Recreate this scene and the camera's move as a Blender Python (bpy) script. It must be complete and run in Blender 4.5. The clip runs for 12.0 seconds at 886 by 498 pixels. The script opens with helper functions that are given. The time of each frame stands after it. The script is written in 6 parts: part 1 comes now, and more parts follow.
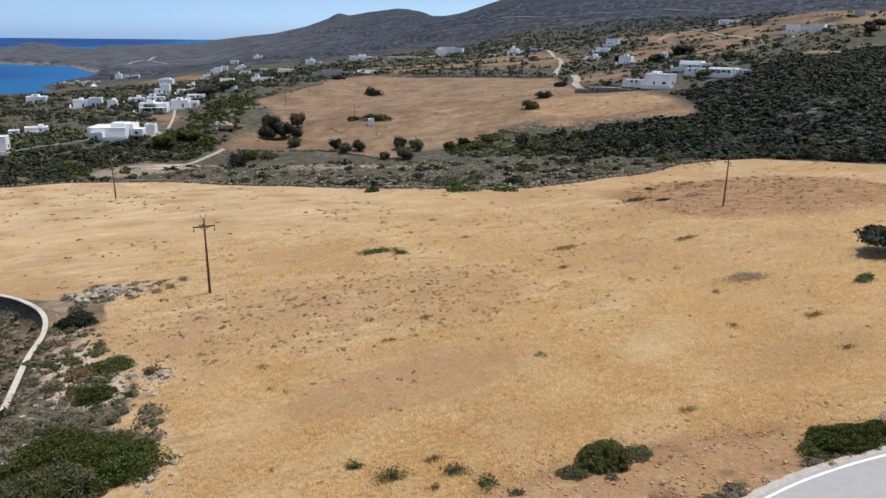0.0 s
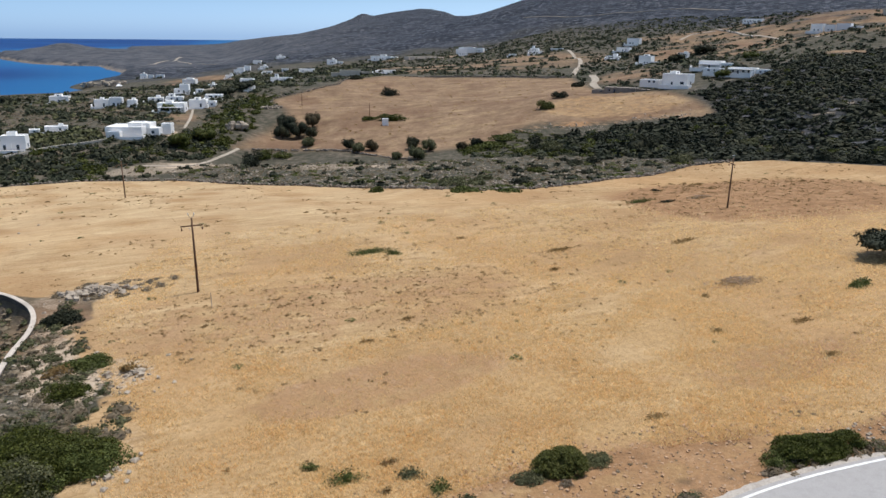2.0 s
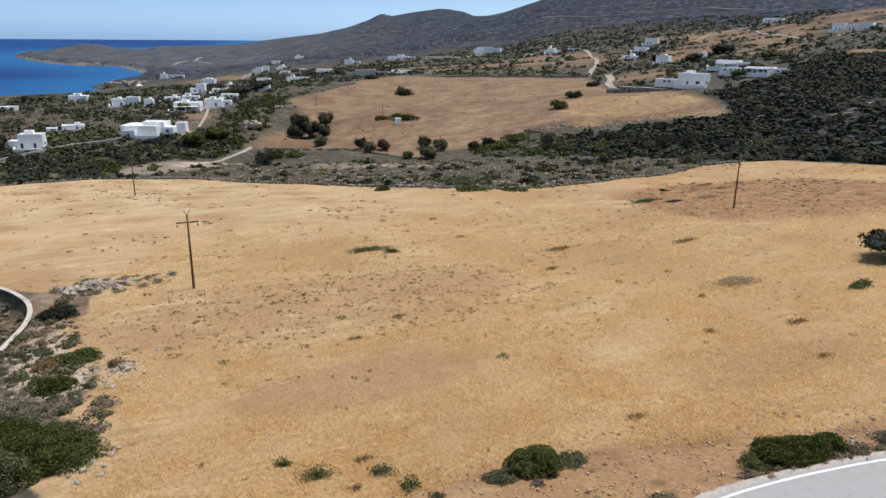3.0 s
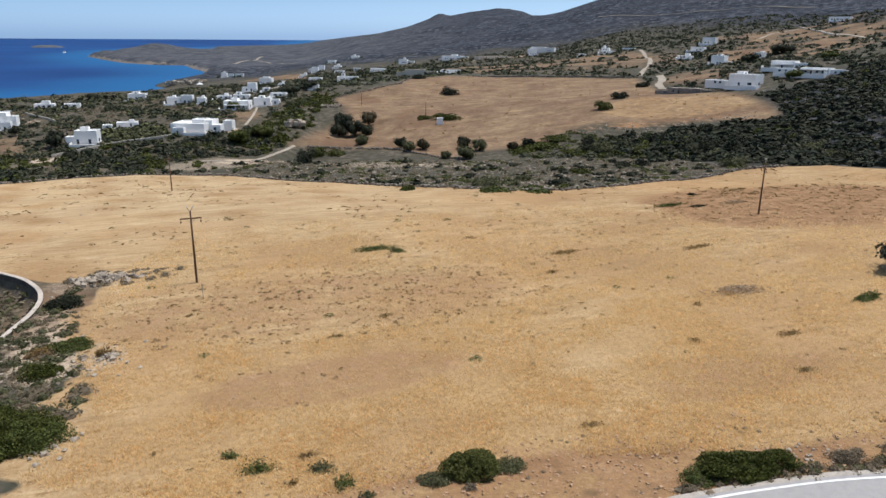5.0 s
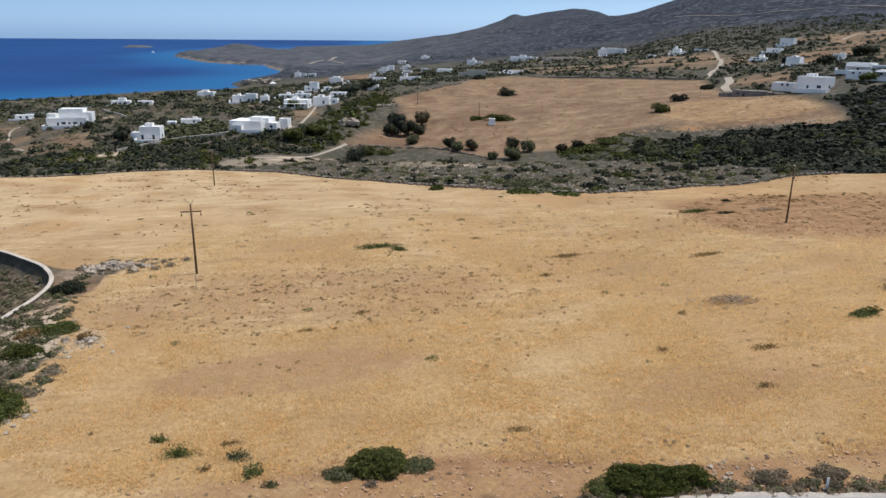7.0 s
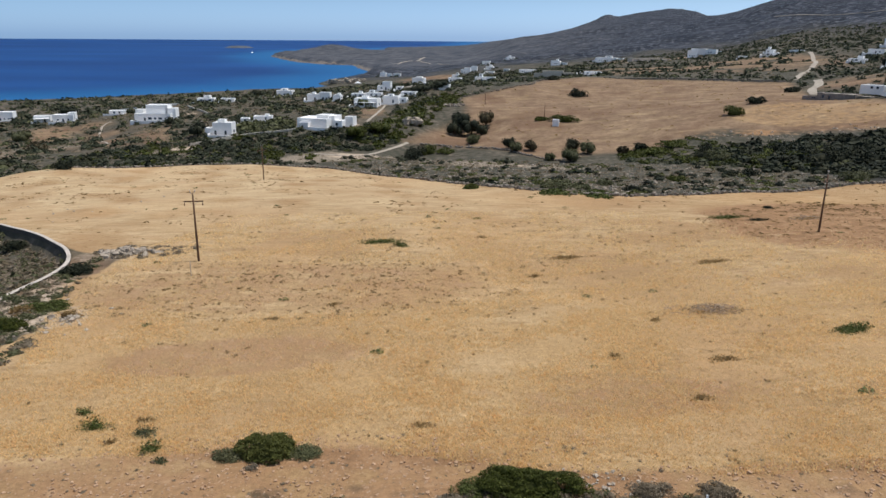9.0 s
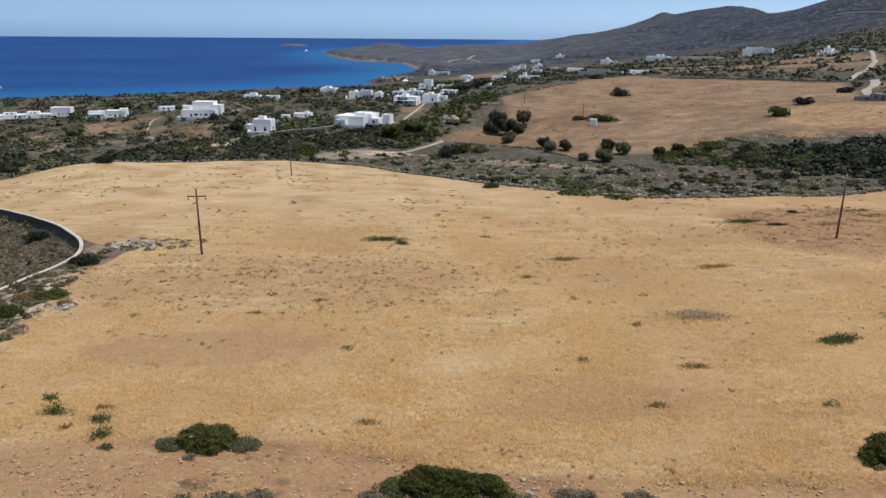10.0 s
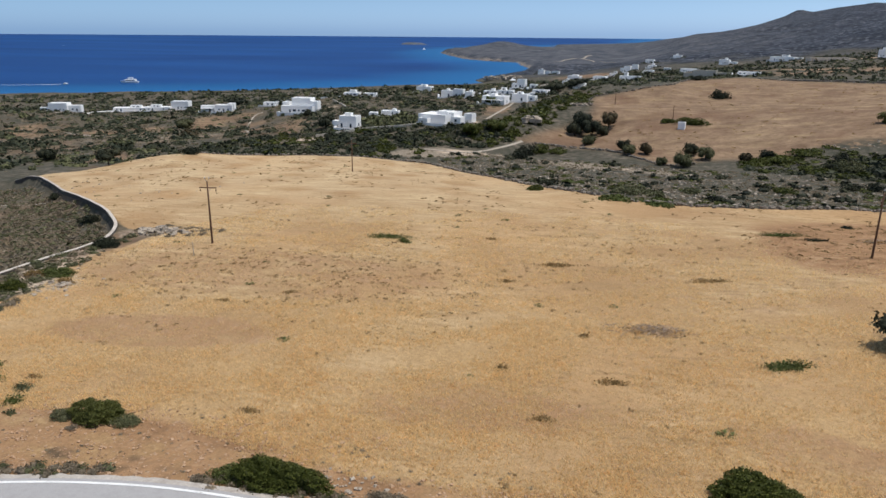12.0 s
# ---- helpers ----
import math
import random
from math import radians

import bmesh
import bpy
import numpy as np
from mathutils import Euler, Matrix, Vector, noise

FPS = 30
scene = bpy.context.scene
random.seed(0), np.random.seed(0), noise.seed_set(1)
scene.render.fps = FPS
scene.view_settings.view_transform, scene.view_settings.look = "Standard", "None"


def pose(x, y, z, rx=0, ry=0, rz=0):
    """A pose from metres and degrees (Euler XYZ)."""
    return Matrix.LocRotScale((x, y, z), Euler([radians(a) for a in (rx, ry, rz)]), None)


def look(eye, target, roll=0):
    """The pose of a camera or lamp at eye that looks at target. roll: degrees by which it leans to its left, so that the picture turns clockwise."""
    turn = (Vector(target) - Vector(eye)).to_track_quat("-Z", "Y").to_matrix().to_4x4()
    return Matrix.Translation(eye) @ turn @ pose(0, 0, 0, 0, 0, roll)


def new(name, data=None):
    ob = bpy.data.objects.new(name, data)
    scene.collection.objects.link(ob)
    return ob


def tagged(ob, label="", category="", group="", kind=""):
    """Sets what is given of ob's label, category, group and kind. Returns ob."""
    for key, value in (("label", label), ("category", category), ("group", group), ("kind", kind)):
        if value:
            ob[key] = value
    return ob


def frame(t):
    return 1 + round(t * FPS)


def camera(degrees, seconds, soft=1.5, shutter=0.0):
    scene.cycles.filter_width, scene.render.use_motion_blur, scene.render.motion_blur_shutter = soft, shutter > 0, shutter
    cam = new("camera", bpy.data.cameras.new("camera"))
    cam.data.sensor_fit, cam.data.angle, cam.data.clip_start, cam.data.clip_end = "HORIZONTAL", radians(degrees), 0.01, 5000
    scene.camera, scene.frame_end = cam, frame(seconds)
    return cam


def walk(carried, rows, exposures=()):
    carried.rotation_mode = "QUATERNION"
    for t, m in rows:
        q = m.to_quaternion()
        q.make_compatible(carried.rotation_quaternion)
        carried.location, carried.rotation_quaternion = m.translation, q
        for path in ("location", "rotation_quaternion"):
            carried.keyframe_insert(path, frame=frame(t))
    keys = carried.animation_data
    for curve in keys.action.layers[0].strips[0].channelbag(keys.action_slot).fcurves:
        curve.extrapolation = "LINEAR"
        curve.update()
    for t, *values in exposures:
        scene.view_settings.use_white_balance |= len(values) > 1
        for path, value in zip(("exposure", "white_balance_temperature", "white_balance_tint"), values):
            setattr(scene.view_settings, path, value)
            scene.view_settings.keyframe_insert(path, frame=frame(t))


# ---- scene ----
cam = camera(64.4, 12.0)
# seconds, eye, target, roll
PATH = [
    (0, (0.00, 0.00, 25.00), (35.41, 89.01, -3.71), 0.69),
    (0.5, (0.88, -0.19, 25.09), (35.61, 89.08, -3.64), 0.68),
    (1, (1.93, -0.46, 25.24), (36.03, 89.04, -3.50), 0.64),
    (1.5, (3.05, -0.77, 25.16), (36.42, 89.01, -3.57), 0.60),
    (2, (4.28, -1.13, 25.04), (36.69, 89.00, -3.70), 0.59),
    (2.5, (5.69, -1.43, 24.97), (36.89, 89.14, -3.74), 0.56),
    (3, (7.13, -1.86, 24.72), (37.12, 89.11, -4.02), 0.51),
    (5, (14.20, -3.99, 24.99), (36.72, 89.06, -3.86), 0.46),
    (5.5, (16.39, -4.60, 25.17), (36.75, 88.94, -3.74), 0.47),
    (6, (18.85, -5.12, 25.30), (36.93, 88.89, -3.62), 0.46),
    (6.5, (21.38, -5.61, 25.18), (37.02, 88.85, -3.68), 0.45),
    (7, (24.22, -5.96, 24.97), (37.01, 88.93, -3.88), 0.49),
    (9, (36.89, -6.91, 24.55), (37.58, 88.84, -4.27), 0.46),
    (9.5, (40.40, -6.87, 24.51), (37.73, 88.82, -4.41), 0.46),
    (10, (44.20, -6.73, 24.70), (37.93, 88.73, -4.41), 0.46),
    (10.5, (48.06, -6.48, 24.85), (38.14, 88.63, -4.38), 0.45),
    (11, (52.21, -5.96, 24.89), (38.39, 88.63, -4.45), 0.51),
    (11.5, (56.35, -5.29, 25.00), (38.61, 88.63, -4.38), 0.47),
    (12, (60.77, -4.46, 25.07), (38.92, 88.60, -4.31), 0.49),
]
walk(cam, [(t, look(eye, target, roll)) for t, eye, target, roll in PATH], [(0, 0.05), (6, 0.0), (12, -0.1)])

# ---- light: high sun, clear sky ----
world = bpy.data.worlds.new("sky")
scene.world = world
world.use_nodes = True
wn = world.node_tree
wn.nodes.clear()
sky = wn.nodes.new("ShaderNodeTexSky")
sky.sky_type = "NISHITA"
sky.sun_disc = False
sky.sun_elevation, sky.sun_rotation = radians(72), radians(90)
sky.air_density, sky.dust_density, sky.ozone_density = 1.0, 0.8, 1.5
back = wn.nodes.new("ShaderNodeBackground")
wout = wn.nodes.new("ShaderNodeOutputWorld")
tint = wn.nodes.new("ShaderNodeMix")
tint.data_type, tint.blend_type = "RGBA", "MULTIPLY"
tint.inputs[0].default_value = 1.0
place = wn.nodes.new("ShaderNodeTexCoord")
parted = wn.nodes.new("ShaderNodeSeparateXYZ")
haze = wn.nodes.new("ShaderNodeValToRGB")
haze.color_ramp.elements[0].color, haze.color_ramp.elements[1].color = (0.63, 1.01, 1.98, 1.0), (1.0, 0.97, 0.93, 1.0)
haze.color_ramp.elements[0].position, haze.color_ramp.elements[1].position = 0.0, 0.4
haze.color_ramp.elements.new(0.055).color = (0.477, 0.67, 1.10, 1.0)
haze.color_ramp.elements.new(0.13).color = (0.46, 0.57, 0.74, 1.0)
wn.links.new(place.outputs["Generated"], parted.inputs[0])
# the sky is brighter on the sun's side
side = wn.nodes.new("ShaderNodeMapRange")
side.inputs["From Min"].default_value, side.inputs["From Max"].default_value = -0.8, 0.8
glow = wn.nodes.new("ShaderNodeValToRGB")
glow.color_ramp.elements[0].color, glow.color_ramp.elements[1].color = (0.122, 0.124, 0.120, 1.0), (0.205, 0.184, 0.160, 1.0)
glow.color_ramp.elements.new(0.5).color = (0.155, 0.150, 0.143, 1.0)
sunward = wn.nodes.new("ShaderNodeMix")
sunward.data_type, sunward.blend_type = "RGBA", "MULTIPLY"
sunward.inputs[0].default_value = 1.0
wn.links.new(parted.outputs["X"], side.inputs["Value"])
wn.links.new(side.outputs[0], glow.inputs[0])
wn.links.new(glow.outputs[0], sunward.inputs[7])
wn.links.new(parted.outputs["Z"], haze.inputs[0])
wn.links.new(haze.outputs[0], tint.inputs[7])
wn.links.new(sky.outputs[0], tint.inputs[6])
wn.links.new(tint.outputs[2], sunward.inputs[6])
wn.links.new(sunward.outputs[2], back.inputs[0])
wn.links.new(back.outputs[0], wout.inputs[0])
sun = new("sun", bpy.data.lights.new("sun", "SUN"))
sun.data.energy, sun.data.angle, sun.data.color = 3.7, radians(0.53), (1.0, 0.97, 0.925)
sun.matrix_world = look((0, 0, 0), (-math.cos(radians(72)), -0.10, -math.sin(radians(72))))
scene.view_settings.exposure = 0.0


# ---- lie of the land: a coarse net of heights round (30, -5), knolls and gullies, hills, the coast ----
SEA = -42.0
HUB = (30.0, -5.0)
# columns every 18 degrees from 50 west to 58 east; rows by the log of the distance
NET = [
    [1.3, -0.5, -2.5, -5.2, -9.7, -15.6, -21.7, -26.1, -31.6, -35.4, -46.2, -83.6, -138.6, -197.8],
    [0.7, -0.6, -2.9, -5, -7.4, -12.2, -20.5, -30.5, -35.9, -38.6, -43.5, -65.3, -93.6, -121.2],
    [0.2, -0.7, -3.1, -4.9, -6.7, -11.4, -24.3, -10, -15.1, -34.4, -41.5, -46.4, -46.5, -43.7],
    [-0.2, -0.7, -2.6, -5.7, -6.1, -12.5, -26, -13.1, -0.7, -16.5, -26.6, -20.3, 6.8, 35.6],
    [-0.4, -0.4, -2.3, -4.9, -5.7, -12.4, -18.9, -10.8, 0.2, 4.3, 9.4, 20.2, 65, 112.9],
    [-0.6, -0.6, -0.9, -2.6, -3.4, -9.3, -13.3, 9.6, 14, 21.4, 51.3, 68.8, 116.9, 180.2],
    [-0.9, -0.4, 0.7, 1, -0.8, -2.7, 4.8, 19.7, 32, 49.4, 84.1, 119, 171.6, 243.1],
]
# x, y, radius, height of knolls (+) and gullies (-)
KNOLLS = [
    (120, 268, 20, -1.2), (150, 290, 28, 2.4), (115, 465, 50, 2.1), (240, 348, 30, -4.7), (357, 502, 50, -7.5), (312, 283, 40, 4.9), (443, 396, 70, 5.7), (201, 200, 22, -1.9), (-145, 365, 40, -3.2), (-105, 240, 22, -2.5), (-75, 312, 30, -1.3), (405, 1036, 150, -5.9), (600, 900, 130, 10.0), (30, 292, 25, -3.8), (500, 644, 80, 3.0), (240, 215, 28, 3.3), (-86, 217, 18, 2.8), (-104, 188, 14, -1.3), (350, 200, 70, -4.5), (800, 1100, 150, -6.3), (257, 416, 35, -3.3), (500, 1400, 200, 3.6), (-25, 335, 30, 0.3), (190, 325, 25, 3.0), (50, 334, 17, -5.7), (82, 430, 26, 2.8), (22, 332, 14, 1.7), (44, 376, 16, 1.4), (244, 304, 16, 1.4), (146, 168, 14, 0.6), (222, 252, 18, -2.5), (66, 168, 14, 1.8),
]
FIELD = [(-4, 34), (-4, 43), (-1, 50), (-5, 61), (-9.5, 77), (-8, 90), (-17, 93.5), (-29, 105), (-48, 120.5), (-61, 130), (-71, 139), (-85, 151), (-100, 163), (-108, 180), (-105, 200), (-88, 224), (-55, 240), (-22, 243), (-5, 236), (11, 216), (36, 178), (45, 165), (57, 153), (72, 144.5), (87, 147), (100, 151.5), (125, 161), (142, 168), (158, 169.5), (166, 163), (172, 143), (178, 120), (200, 70), (180, 44), (120, 12), (95, 14), (75, 22), (58, 27.5), (44, 29.6), (34, 29.4), (24, 27.5), (12, 24), (2, 26)]
PLOT = [(-14.6, 52), (-14.4, 61), (-14.4, 72), (-13.9, 80), (-14.8, 86.5), (-17.2, 91.6), (-21, 96.5), (-29, 104.6), (-36, 110.6), (-48.4, 120.4), (-61, 130), (-71, 139), (-85, 151), (-98, 161.4), (-109, 165.5), (-240, 165), (-240, 40), (-60, 30)]
ROAD = [(-30, 2), (-8, 12), (8, 19.4), (18, 23.1), (26, 25.45), (32, 26.7), (37.5, 27.35), (43, 27.25), (51, 26.3), (60, 24.2), (72, 20), (90, 11), (120, -8)]
COAST = [(-4900, -900), (-1500, 100), (-900, 430), (-576, 632), (-428, 715), (-347, 761), (-270, 834), (-205, 905), (-140, 935), (-118, 985), (-142, 1040), (-146, 1112), (-130, 1205), (-104, 1270), (-84, 1390), (-124, 1520), (-170, 1738), (-250, 1800), (-335, 1920), (-420, 2140), (-520, 2400), (-560, 2700), (-540, 3050), (-430, 3300), (-200, 3500), (150, 3900), (300, 4900), (4900, 4900), (4900, -4900), (-4900, -4900)]
# skyline of the far twin peak, the dark mountain and the near shoulder: azimuth, rise in degrees
FAR_PEAK = [(-4, -0.9), (2, -0.65), (5, -0.3), (8, 0.2), (10.4, 0.75), (12, 1.28), (12.7, 1.68), (13.1, 1.72), (13.8, 1.56), (15.3, 1.88), (17.5, 2.1), (18.2, 2.15), (19.2, 1.95), (20.5, 1.45), (23, 0.9), (30, 0.3), (40, -0.5)]
DARK_MOUNTAIN = [(5, -1.6), (11, -1.0), (15, 0.1), (19, 1.05), (20.6, 1.5), (22, 1.78), (23.7, 2.4), (25.5, 3.0), (29, 4.3), (34, 5.2), (40, 5.0), (46, 3.9), (52, 2.4), (60, 1.0)]
SHOULDER = [(36, -0.5), (41, 1.4), (45, 2.4), (48, 2.75), (50, 2.45), (52.5, 1.9), (57, 1.0), (62, 0.4)]


def spline(c, n):
    i = np.floor(c).astype(int)
    t = c - i
    w = np.stack([(1 - t) ** 3, 3 * t**3 - 6 * t**2 + 4, -3 * t**3 + 3 * t**2 + 3 * t + 1, t**3], -1) / 6
    return np.clip(i[:, None] + np.arange(-1, 3), 0, n - 1), w


def smooth(a, b, v):
    t = np.clip((v - a) / (b - a), 0, 1)
    return t * t * (3 - 2 * t)


def outside(poly, x, y):
    """Signed distance to a closed line: below nought inside."""
    best, inside = np.full(x.shape, 1e9), np.zeros(x.shape, bool)
    for (ax, ay), (bx, by) in zip(poly, poly[1:] + poly[:1]):
        ex, ey = bx - ax, by - ay
        k = np.clip(((x - ax) * ex + (y - ay) * ey) / (ex * ex + ey * ey), 0, 1)
        best = np.minimum(best, np.hypot(x - ax - k * ex, y - ay - k * ey))
        cross = (ay > y) != (by > y)
        inside ^= cross & (x < ax + (y - ay) * ex / (ey if ey else 1e-9))
    return np.where(inside, -best, best)


def waves(x, y, size, seed):
    """Soft random swell of about the given size, -1 to 1."""
    rnd = np.random.RandomState(seed)
    out = 0.0
    for k in range(7):
        a, f, p = rnd.uniform(0, 6.283), 6.283 / size * rnd.uniform(0.6, 1.5), rnd.uniform(0, 6.283)
        out = out + np.sin((x * np.cos(a) + y * np.sin(a)) * f + p)
    return out / 4.0


def ridge(line, az, r, base, crest, foot):
    """A hill whose crest stands at the given distance, rising from foot to the line of its skyline."""
    a, e = np.array(line, float).T
    top = 25 + crest * np.tan(np.radians(np.interp(az, a, e, left=-3, right=-3)))
    up = np.clip((r - foot) / (crest - foot), 0, 1)
    down = np.clip((r - crest) / (0.6 * crest), 0, 1)
    return np.where(r < crest, base + (top - base) * up**1.25, top - (top - base) * smooth(0, 1, down))


def height(x, y):
    x, y = np.atleast_1d(np.asarray(x, float)), np.atleast_1d(np.asarray(y, float))
    shape = x.shape
    x, y = x.ravel(), y.ravel()
    dx, dy = x - HUB[0], y - HUB[1]
    r, az = np.hypot(dx, dy), np.degrees(np.arctan2(dx, dy))
    net = np.array(NET)
    ia, wa = spline(np.clip((az + 50) / 18, 0, 5.999), 7)
    iu, wu = spline(np.clip((np.log1p(r / 60) - 0.02) / 0.28, 0, 12.3), 14)
    z = np.zeros(x.shape)
    for p in range(4):
        for q in range(4):
            z += wa[:, p] * wu[:, q] * net[ia[:, p], iu[:, q]]
    behind = smooth(75, 110, np.abs(az))
    z = z * (1 - behind) + behind * (0.5 + 0.01 * r)
    for kx, ky, kr, kh in KNOLLS:
        z += kh * np.exp(-((x - kx) ** 2 + (y - ky) ** 2) / kr**2)
    far = smooth(150, 600, r)
    z += waves(x, y, 45, 3) * 0.5 * smooth(120, 260, r) + waves(x, y, 160, 5) * 3.0 * far + waves(x, y, 14, 8) * 0.07
    z -= 1.8 * smooth(0.3, -1.4, outside(PLOT, x, y)) * smooth(330, 290, r)
    road = [(a, b) for a, b in ROAD] + [(a, b - 7.5) for a, b in ROAD[::-1]]
    z -= 0.14 * smooth(0.8, -0.6, outside(road, x, y))
    lip = outside(FIELD, x, y)
    z += (0.5 * smooth(14, 0, -lip) - 1.3 * smooth(-0.5, 7, lip)) * smooth(95, 135, r) * smooth(330, 290, r)
    base = z.copy()
    low = smooth(1200, 1500, r) * smooth(7, 0, az)
    z = z * (1 - low) + low * (-31 + 3 * waves(x, y, 260, 15) + 1.2 * waves(x, y, 80, 16))
    base = z.copy()
    front = np.abs(az) < 70
    hill = np.maximum(ridge(FAR_PEAK, az, r, base, 2900, 1500), ridge(DARK_MOUNTAIN, az, r, base, 2050, 1050))
    hill = np.maximum(hill, ridge(SHOULDER, az, r, base, 1000, 620))
    steep = smooth(10, 90, hill - base)
    hill += steep * (waves(x, y, 210, 12) * 7 + waves(x, y, 75, 14) * 2.2)
    z = np.where(front & (r > 500), np.maximum(base, hill), base)
    z += 24 * np.exp(-(np.abs((x + 405) / 88) ** 1.8 + ((y - 3000) / 150) ** 2)) + 5 * np.exp(-(((x + 208) / 62) ** 2 + ((y - 2150) / 140) ** 2)) + 9 * np.exp(-(((x + 120) / 150) ** 2 + ((y - 2250) / 220) ** 2)) + 9 * np.exp(-(((x + 390) / 90) ** 2 + ((y - 2330) / 130) ** 2))
    d = -outside(COAST, x, y) + waves(x, y, 60, 21) * 5 * smooth(400, 900, r)
    flat = smooth(6, -2, az) * smooth(1350, 1200, r)
    z = z * (1 - flat) + flat * (SEA + 3 + (z - SEA - 3) * smooth(0, 330, d))
    z = np.maximum(z, SEA + 2.5)
    z = SEA - 6 + (z - SEA + 6) * smooth(-12, 22, d) ** 0.7
    return z.reshape(shape)


# ---- materials ----
def rgb(c):
    return (c[0], c[1], c[2], 1.0)


class Nodes:
    """A short way to write node trees."""

    def __init__(self, name):
        self.mat = bpy.data.materials.new(name)
        self.mat.use_nodes = True
        self.tree = self.mat.node_tree
        self.tree.nodes.clear()
        self.out = self.tree.nodes.new("ShaderNodeOutputMaterial")
        self.bsdf = self.tree.nodes.new("ShaderNodeBsdfPrincipled")
        self.link(self.bsdf.outputs[0], self.out.inputs[0])
        self.pos = self.tree.nodes.new("ShaderNodeNewGeometry").outputs["Position"]

    def link(self, a, b):
        self.tree.links.new(a, b)

    def put(self, value, socket):
        if isinstance(value, bpy.types.NodeSocket):
            self.link(value, socket)
        elif isinstance(value, (tuple, list)):
            socket.default_value = rgb(value) if len(socket.default_value) == 4 else value
        else:
            socket.default_value = value

    def stretch(self, scale):
        n = self.tree.nodes.new("ShaderNodeVectorMath")
        n.operation = "MULTIPLY"
        self.link(self.pos, n.inputs[0])
        n.inputs[1].default_value = scale
        return n.outputs[0]

    def turned(self, angle, scale):
        n = self.tree.nodes.new("ShaderNodeMapping")
        self.link(self.pos, n.inputs[0])
        n.inputs[2].default_value[2] = radians(angle)
        n.inputs[3].default_value = scale
        return n.outputs[0]

    def noise(self, scale, detail=4.0, rough=0.55, vector=None, distortion=0.0):
        n = self.tree.nodes.new("ShaderNodeTexNoise")
        self.link(vector or self.pos, n.inputs["Vector"])
        n.inputs["Scale"].default_value = scale
        n.inputs["Detail"].default_value = detail
        n.inputs["Roughness"].default_value = rough
        n.inputs["Distortion"].default_value = distortion
        return n.outputs["Fac"]

    def cells(self, scale, feature="F1", out="Distance"):
        n = self.tree.nodes.new("ShaderNodeTexVoronoi")
        n.feature = feature
        self.link(self.pos, n.inputs["Vector"])
        n.inputs["Scale"].default_value = scale
        return n.outputs[out]

    def ramp(self, value, stops):
        n = self.tree.nodes.new("ShaderNodeValToRGB")
        self.put(value, n.inputs[0])
        while len(n.color_ramp.elements) < len(stops):
            n.color_ramp.elements.new(0.5)
        for e, (p, c) in zip(n.color_ramp.elements, stops):
            e.position = p
            e.color = rgb(c) if isinstance(c, (tuple, list)) else (c, c, c, 1)
        return n.outputs[0]

    def mix(self, f, a, b, mode="MIX"):
        n = self.tree.nodes.new("ShaderNodeMix")
        n.data_type, n.blend_type = "RGBA", mode
        self.put(f, n.inputs[0])
        self.put(a, n.inputs[6])
        self.put(b, n.inputs[7])
        return n.outputs[2]

    def math(self, op, a, b=0.0, clamp=False):
        n = self.tree.nodes.new("ShaderNodeMath")
        n.operation, n.use_clamp = op, clamp
        self.put(a, n.inputs[0])
        self.put(b, n.inputs[1])
        return n.outputs[0]

    def attribute(self, name):
        n = self.tree.nodes.new("ShaderNodeAttribute")
        n.attribute_name = name
        return n.outputs["Fac"]

    def random(self):
        return self.tree.nodes.new("ShaderNodeObjectInfo").outputs["Random"]

    def island(self):
        return self.tree.nodes.new("ShaderNodeNewGeometry").outputs["Random Per Island"]

    def bump(self, height_in, strength, distance):
        n = self.tree.nodes.new("ShaderNodeBump")
        self.put(height_in, n.inputs["Height"])
        n.inputs["Strength"].default_value = strength
        n.inputs["Distance"].default_value = distance
        self.link(n.outputs[0], self.bsdf.inputs["Normal"])

    def done(self, colour, rough=0.9, spec=0.2, metal=0.0):
        self.put(colour, self.bsdf.inputs["Base Color"])
        self.put(rough, self.bsdf.inputs["Roughness"])
        self.bsdf.inputs["Specular IOR Level"].default_value = spec
        self.bsdf.inputs["Metallic"].default_value = metal
        return self.mat


